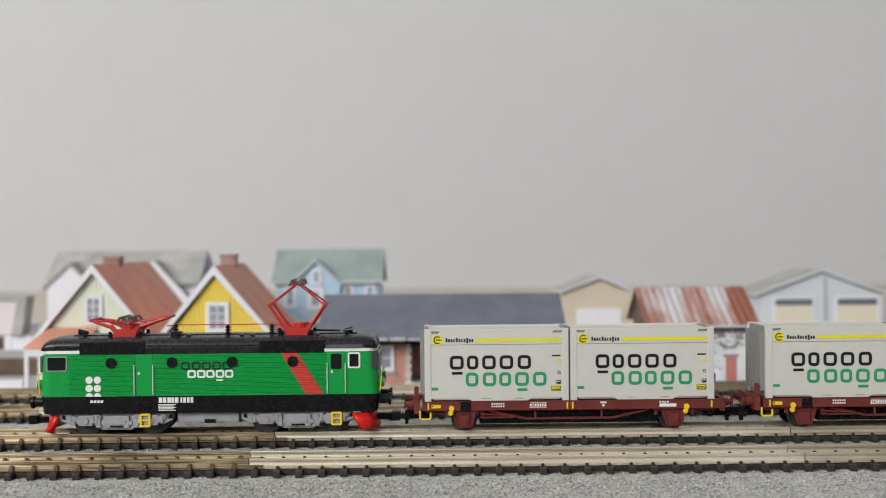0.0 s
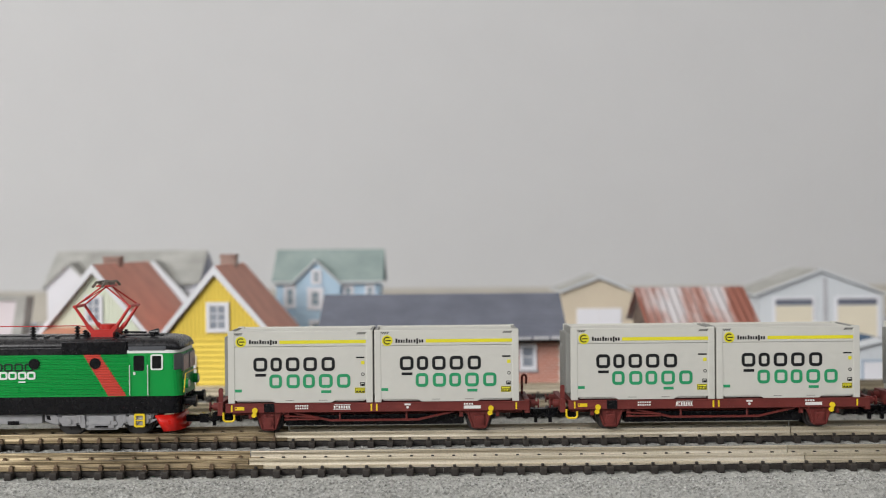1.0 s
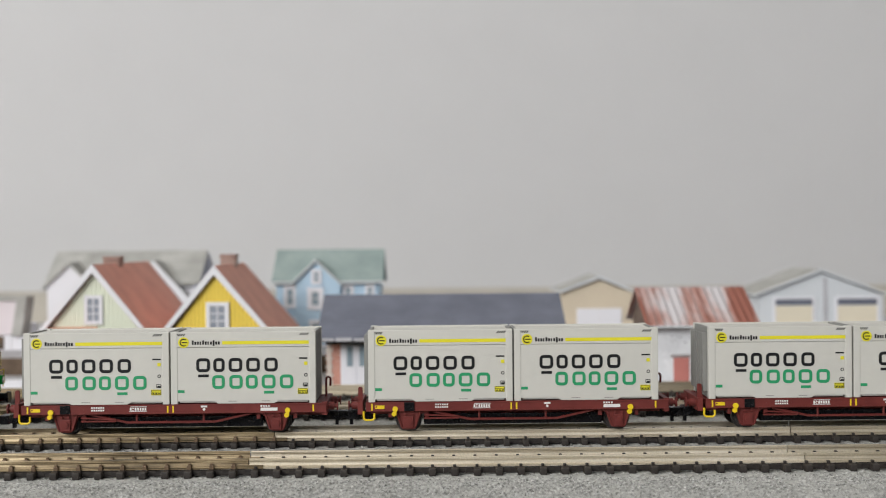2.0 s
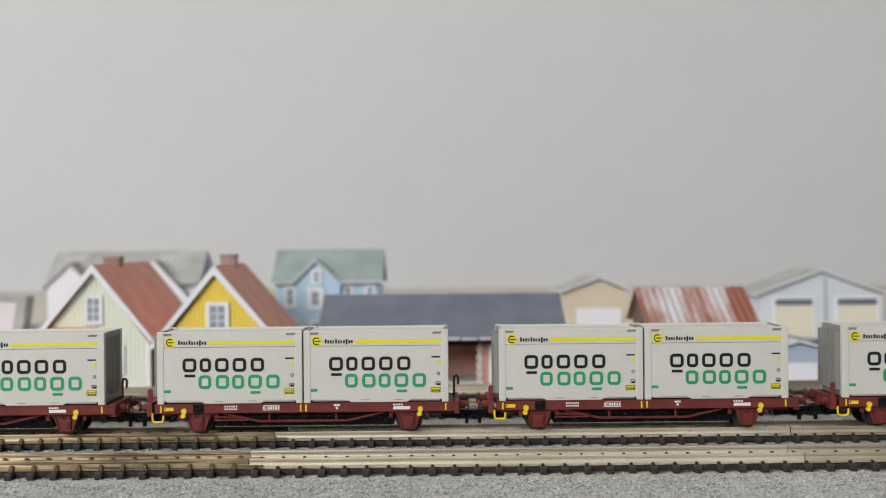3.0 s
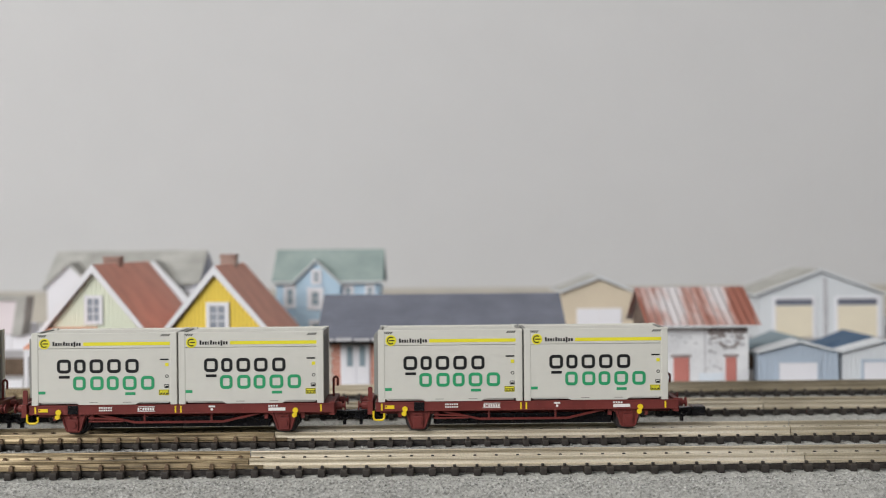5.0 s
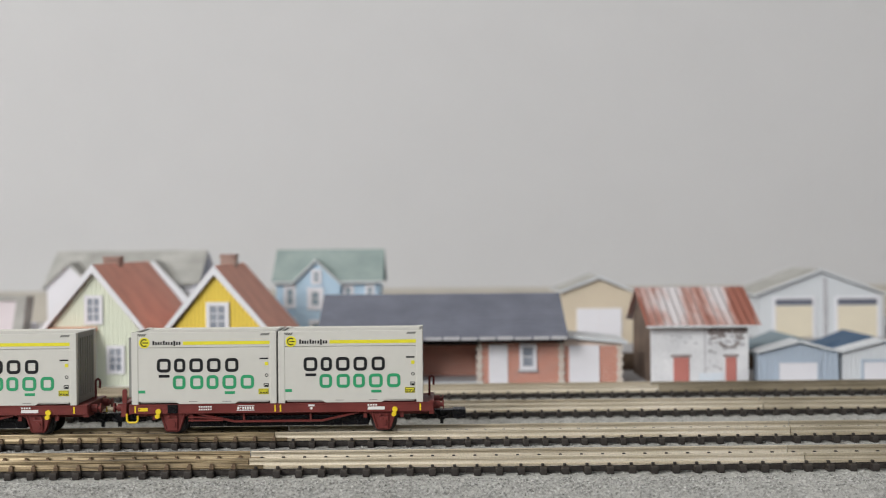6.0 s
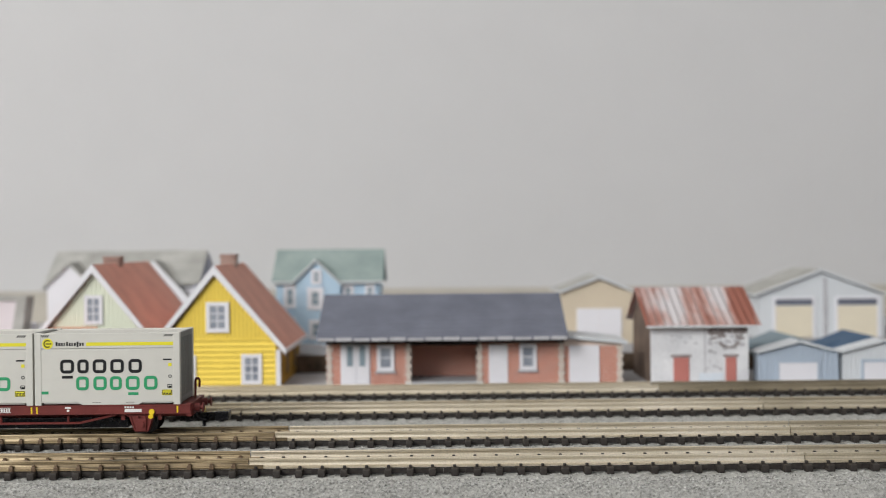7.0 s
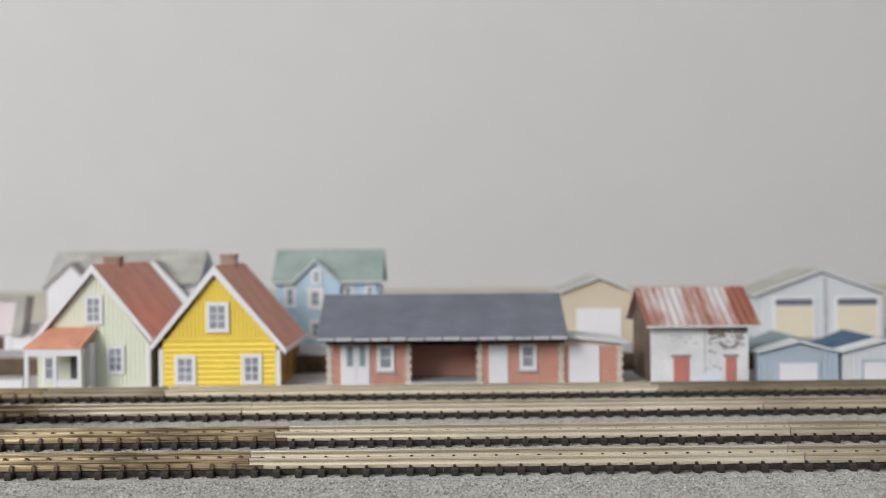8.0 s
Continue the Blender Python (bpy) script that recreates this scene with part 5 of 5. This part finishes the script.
def white_shed():
    g = thing("shed", 95, 430, 0, "white peeling card shed with a rusty sheet roof", "shed")
    part("wall", boxes((-18.4, 17.8, 0.6, 40, 0, 22.5)), SHED_BROWN, g)
    part("front_wall", boxes((-18.4, 17.8, 0, 0.58, 0, 22.0)), PLASTER_CARD, g, "peeling white plaster front")
    rf = bmesh.new()
    n = 60
    cols = []
    for i in range(n + 1):
        x, z = -20.6 + i * 42.2 / n, 0.3 * math.sin(i * math.pi / 2)
        cols.append([rf.verts.new(v) for v in ((x, -4.0, 22.6 + z), (x, 22, 35.6 + z), (x, 22, 34.9), (x, -4.0, 21.9))])
    for a, b in zip(cols, cols[1:]):
        for i in range(4):
            rf.faces.new((a[i], b[i], b[(i + 1) % 4], a[(i + 1) % 4]))
    rf.faces.new(cols[0])
    rf.faces.new(cols[-1][::-1])
    part("roof", rf, RUST, g, "corrugated sheet roof streaked with rust")
    part("roof", prism_x(bmesh.new(), [(22.02, 35.6), (44, 22.5), (44, 21.8), (22.02, 34.9)], -20.6, 21.6), RUST, g)
    for x in (-18.4, 17.2):
        part("gable_wall", prism_x(bmesh.new(), [(0.6, 22.5), (22, 34.4), (40, 22.9), (40, 22.5)], x, x + 0.6), SHED_BROWN, g)
    part("eaves_board", boxes((-20.6, 21.6, -4.3, -4.02, 21.8, 22.5)), PALE_GREY, g)
    leaf(g, -10.0, -4.3, 0.3, 10.4, -0.05, DOOR_RED)
    leaf(g, 9.3, 13.2, 0.3, 10.4, -0.05, DOOR_RED)
    leaf(g, -0.5, 8.3, 0.3, 4.6, -0.05, FADED_BLUE, name="blue_panel")
    for a, b in ((-11.0, -3.4), (8.4, 14.0)):
        part("lintel", boxes((a, b, -0.3, 0, 10.5, 11.5), bevel=0.1), STAIN, g)
    part("joint_strip", boxes((1.4, 1.9, -0.12, 0, 0.2, 21.8)), KERB_PALE, g)
    rr = random.Random(3)

    def ragged(bm, count, x0, x1, z0, z1, big, y):
        for i in range(count):
            x, z, s = rr.uniform(x0, x1), rr.uniform(z0, z1), big * (0.4 + 0.6 * rr.random())
            pts = [(x + s * 1.6 * math.cos(a) * (0.6 + 0.4 * rr.random()), z + s * math.sin(a) * (0.6 + 0.4 * rr.random())) for a in (0, 0.9, 1.8, 2.7, 3.6, 4.5, 5.4)]
            prism(bm, pts, y - 0.001 * i, -0.01)

    pale = bmesh.new()
    ragged(pale, 26, 2.6, 15.5, 12.0, 19.0, 0.9, -0.03)
    ragged(pale, 12, -15.0, 0.0, 15.0, 20.0, 0.5, -0.03)
    ragged(pale, 8, 2.0, 8.0, 5.5, 9.0, 0.7, -0.03)
    part("worn_patch", pale, KERB_PALE, g, "pale grey worn plaster patches")
    st = bmesh.new()
    ragged(st, 60, 3.2, 16.4, 19.4, 21.3, 1.0, -0.08)
    ragged(st, 16, 3.2, 9.0, 17.4, 19.6, 0.7, -0.08)
    ragged(st, 10, 12.0, 16.4, 17.0, 19.6, 0.6, -0.08)
    for k in range(9):
        a = radians(200 + k * 17.5)
        x, z = 10.6 + 3.4 * math.cos(a), 16.6 + 2.6 * math.sin(a)
        prism(st, [(x - 0.8, z - 0.3), (x + 0.7, z - 0.4), (x + 0.8, z + 0.3), (x - 0.6, z + 0.4)], -0.16, -0.01)
    part("bare_patch", st, STAIN, g, "dark patches of fallen plaster")
    return g


def garage(cx, wall, roof, door, label):
    g = thing("garage", cx, 430, 0, label, "garage", group="small garages")
    gable_body(g, -14.8, 14.8, 11.6, 11.6, -0.2, 15.2, 0, 7, wall, wall)
    gable_roof(g, -15.6, 12.4, -0.2, 16.5, 15.6, 12.3, -1.0, 8, 0.32, roof, PALE_GREY)
    for i in range(16):
        x = -14.2 + i * 1.9
        part("batten", boxes((x - 0.2, x + 0.2, -0.3, 0, 0.1, inside(x, -14.8, -0.2, 14.8, 11.6, 15.0, 11.6) - 0.3)), wall, g)
    part("door_frame", boxes((-8.3, -7.3, -0.6, 0, 0, 9.2), (6.9, 7.9, -0.6, 0, 0, 9.2), (-7.3, 6.9, -0.6, 0, 8.2, 9.2)), SHED_BLUE, g)
    leaf(g, -7.3, 6.9, 0.1, 8.2, 0.0, door, slats=6)
    return g


def rear_garage(cx, roof, half):
    g = thing("garage", cx, 486, 8, "low card garage with a blue roof behind the small garages", "garage", group="rear garages")
    gable_body(g, -half + 1, half - 1, 0.9, 0.9, 0, 5.6, 0, 20, roof, roof)
    gable_roof(g, -half, -0.6, 0, 6.4, half, -0.6, -14, 21, 0.6, roof, None)
    return g


def twin_garage():
    g = thing("warehouse", 175, 540, 8, "large pale grey card building with two cream doors", "building")
    gable_body(g, -28.5, 29.5, 19.5, 19.5, 0, 30.6, 0, 40, PALE_GREY, PALE_GREY)
    gable_roof(g, -30.5, 20.4, 0, 32.0, 31.5, 20.2, -1.5, 42, 0.45, GREY_SHINGLE, PALE_GREY)
    for a, b in ((-20.8, -3.6), (8.0, 26.4)):
        part("door_light", boxes((a, b, -0.5, 0, 15.3, 18.0)), SLATE, g)
        leaf(g, a, b, 0.2, 14.9, -0.1, CREAM, slats=5)
        part("door_surround", boxes((a - 1.2, a, -0.7, 0, 0, 19.2), (b, b + 1.2, -0.7, 0, 0, 19.2), (a, b, -0.7, 0, 18.2, 19.2)), WHITE_CARD, g)
    part("pilaster", boxes((1.4, 3.2, -0.6, 0, 0, 28.0)), KERB_PALE, g)
    return g


def tan_garage():
    g = thing("garage", 69.3, 520, 8, "tan card garage with a white double door", "garage")
    gable_body(g, -15.9, 15.6, 22.6, 22.6, 0, 28.6, 0, 40, TAN, TAN)
    gable_roof(g, -17.4, 23.4, 0.4, 30.2, 16.6, 23.2, -1.4, 42, 0.4, GREY_SHINGLE, PALE_GREY)
    for i in range(18):
        x = -15.4 + i * 1.8
        part("batten", boxes((x - 0.2, x + 0.2, -0.3, 0, 0, inside(x, -15.9, 0, 15.6, 22.6, 28.4, 22.6) - 0.4)), TAN, g)
    for a in (-9.8, 0.3):
        leaf(g, a, a + 10.0, 0.3, 15.8, -0.4, WHITE_CARD)
    return g


def blue_house():
    g = thing("house", -52, 520, 8, "light blue card house with a grey-green shingle roof", "house")
    part("wall", boxes((-22.8, 23.0, 0, 34, 0, 29)), BLUE_CARD, g)
    for i in range(14):
        z = 0.2 + i * 2.0
        part("board", prism_x(bmesh.new(), [(0, z), (-0.4, z), (-0.1, z + 1.9), (0, z + 1.9)], -22.7, 22.9), BLUE_CARD, g)
    part("roof", prism_x(bmesh.new(), [(-2.5, 28.8), (17, 43.2), (17, 42.2), (-2.5, 27.8)], -24.6, 25.0), SAGE, g, "grey-green shingle roof")
    part("roof", prism_x(bmesh.new(), [(17.02, 43.2), (36.5, 28.8), (36.5, 27.8), (17.02, 42.2)], -24.6, 25.0), SAGE, g)
    for k in range(8):
        y = -2.5 + k * 2.4
        z = 28.85 + (y + 2.5) * 14.4 / 19.5
        part("shingle_course", prism_x(bmesh.new(), [(y, z - 0.1), (y, z + 0.2), (y + 2.3, z + 1.6)], -24.7, 25.1), SAGE, g)
    for x in (-22.8, 22.4):
        part("gable_wall", prism_x(bmesh.new(), [(0, 29), (17, 41.8), (34, 29)], x, x + 0.6), BLUE_CARD, g)
    part("eaves_board", boxes((-24.6, 25.0, -3.0, -2.5, 28.1, 28.9)), PALE_GREY, g)
    # front gable
    part("gable_wall", prism(bmesh.new(), [(-13.6, 0), (6.0, 0), (6.0, 28.4), (-4.8, 37.6), (-13.6, 29.6)], -3.2, 12), BLUE_CARD, g)
    for x, z in ((-15.4, 28.4), (7.2, 27.6)):
        part("gable_roof", prism(bmesh.new(), [(x, z), (-4.8, 38.8), (-4.8, 37.6), (x, z - 0.9)], -4.4, 12), SAGE, g)
        part("bargeboard", prism(bmesh.new(), [(x, z), (-4.8, 38.8), (-4.8, 37.8), (x, z - 0.8)], -5.0, -4.42), PALE_GREY, g)
    for a, b, z0, z1, y in ((-6.8, -2.2, 27.6, 34.4, -3.3), (-8.6, -1.4, 16.4, 26.4, -3.3), (-19.4, -13.7, 17.0, 27.2, -0.4), (7.0, 11.9, 18.0, 27.4, -0.4),
                            (17.0, 21.2, 18.0, 27.4, -0.4), (-19.4, -14.4, 4.0, 13.0, -0.4), (-8.0, -2.0, 3.0, 12.0, -3.3)):
        sash_window(g, a, b, z0, z1, y, 1, 2, (b - a) * 0.29, pane_material=DUST_BLUE)
    part("plinth", boxes((-23.2, 23.4, -3.6, 34.4, -0.05, 1.2)), WHITE_CARD, g)
    return g


def grey_house():
    g = thing("house", -153, 560, 8, "white card house with a grey shingle roof", "house")
    part("wall", boxes((-36, 34, 0, 40, 0, 27.5)), WHITE_CARD, g)
    part("roof", prism_x(bmesh.new(), [(-3, 27.6), (18, 43.2), (18, 42.2), (-3, 26.6)], -38.5, 36), GREY_SHINGLE, g, "grey shingle roof")
    part("roof", prism_x(bmesh.new(), [(18.02, 43.2), (42, 27.6), (42, 26.6), (18.02, 42.2)], -38.5, 36), GREY_SHINGLE, g)
    for k in range(8):
        y = -3 + k * 2.6
        z = 27.65 + (y + 3) * 15.6 / 21
        part("shingle_course", prism_x(bmesh.new(), [(y, z - 0.1), (y, z + 0.22), (y + 2.5, z + 1.8)], -38.6, 36.1), GREY_SHINGLE, g)
    part("gable_wall", prism_x(bmesh.new(), [(0, 27.5), (18, 41.8), (38, 27.5)], -36, -35.4), WHITE_CARD, g)
    part("gable_wall", prism_x(bmesh.new(), [(-3, 20), (-3, 27), (18, 41.8), (40, 27.5), (40, 20)], 33.6, 36.6), LILAC, g)
    part("front_gable", prism(bmesh.new(), [(-36, 0), (-15, 0), (-15, 27), (-25.5, 36.5), (-36, 27)], -6, 12), WHITE_CARD, g)
    for x in (-38, -13):
        part("gable_roof", prism(bmesh.new(), [(x, 26.0), (-25.5, 38.0), (-25.5, 36.6), (x, 25.0)], -7.5, 12), GREY_SHINGLE, g)
    part("front_gable", prism(bmesh.new(), [(-2, 0), (32, 0), (32, 18.6), (15, 36.4), (-2, 18.6)], -6, 12), WHITE_CARD, g)
    for x in (-4, 34):
        part("gable_roof", prism(bmesh.new(), [(x, 18.0), (15, 38.4), (15, 37.0), (x, 16.8)], -7.0, 12), GREY_SHINGLE, g)
        part("bargeboard", prism(bmesh.new(), [(x, 18.1), (15, 38.5), (15, 36.2), (x, 15.9)], -8.0, -7.02), WHITE_CARD, g)
    return g


def pink_house():
    g = thing("house", -204, 512, 8, "pinkish white card house with a grey shingle roof", "house")
    wc = mat("pink_white_card", (0.72, 0.66, 0.68), 0.8, scale=60, vary=0.05, spec=0.2)
    part("wall", boxes((-24, 13, 0, 34, 0, 10)), WHITE_CARD, g)
    part("gable_wall", prism(bmesh.new(), [(-24, 7), (14.0, 7), (17.5, 21.8), (-24, 21.8)], -1, 0), wc, g)
    part("roof", prism(bmesh.new(), [(14.0, 6.5), (18.5, 6.5), (21.0, 23.6), (-26, 24.6), (-26, 21.8), (16.5, 21.8)], -2, 8), GREY_SHINGLE, g)
    part("corner_board", boxes((13.2, 22, 0.2, 20, 0, 6.4)), WHITE_CARD, g)
    part("recess", boxes((-24, 10, -0.4, 0, 0.5, 6.2)), BROWN_WALL, g)
    return g


# raised terrace behind the front row, with a rough brown face, and the paving before it
slab("terrace", -420, 420, 480, 700, -1, 7.9, KERB_GREY, "raised grey terrace under the rear houses", "terrace")
slab("terrace_face", -420, 420, 477, 479.9, -1, 7.6, BROWN_WALL, "rough dark brown terrace face", "retaining wall")
slab("paving", -420, 420, 420, 476.9, -1, 0.7, KERB_GREY, "grey card paving under the front houses", "pavement")
slab("backboard", -450, 450, 690, 700, 7.95, 26.4, TAN_BOARD, "low tan board along the back of the layout", "board")
fence = thing("fence", -168, 424, 0.7, "low white card fence beside the porch", "fence")
part("panel", boxes((-26, 14, 0, 1.0, 0, 4.2)), WHITE_CARD, fence)
yellow_house()
green_house()
station()
white_shed()
garage(131.3, SHED_BLUE, PALE_GREY, WHITE_CARD, "small grey-blue card garage with a white roller door")
garage(162.6, PALE_GREY, PALE_GREY, WHITE_CARD, "small pale grey card garage with a white roller door")
rear_garage(143, DUST_BLUE, 17)
rear_garage(174, NAVY, 17)
twin_garage()
tan_garage()
blue_house()
grey_house()
pink_house()

motions()
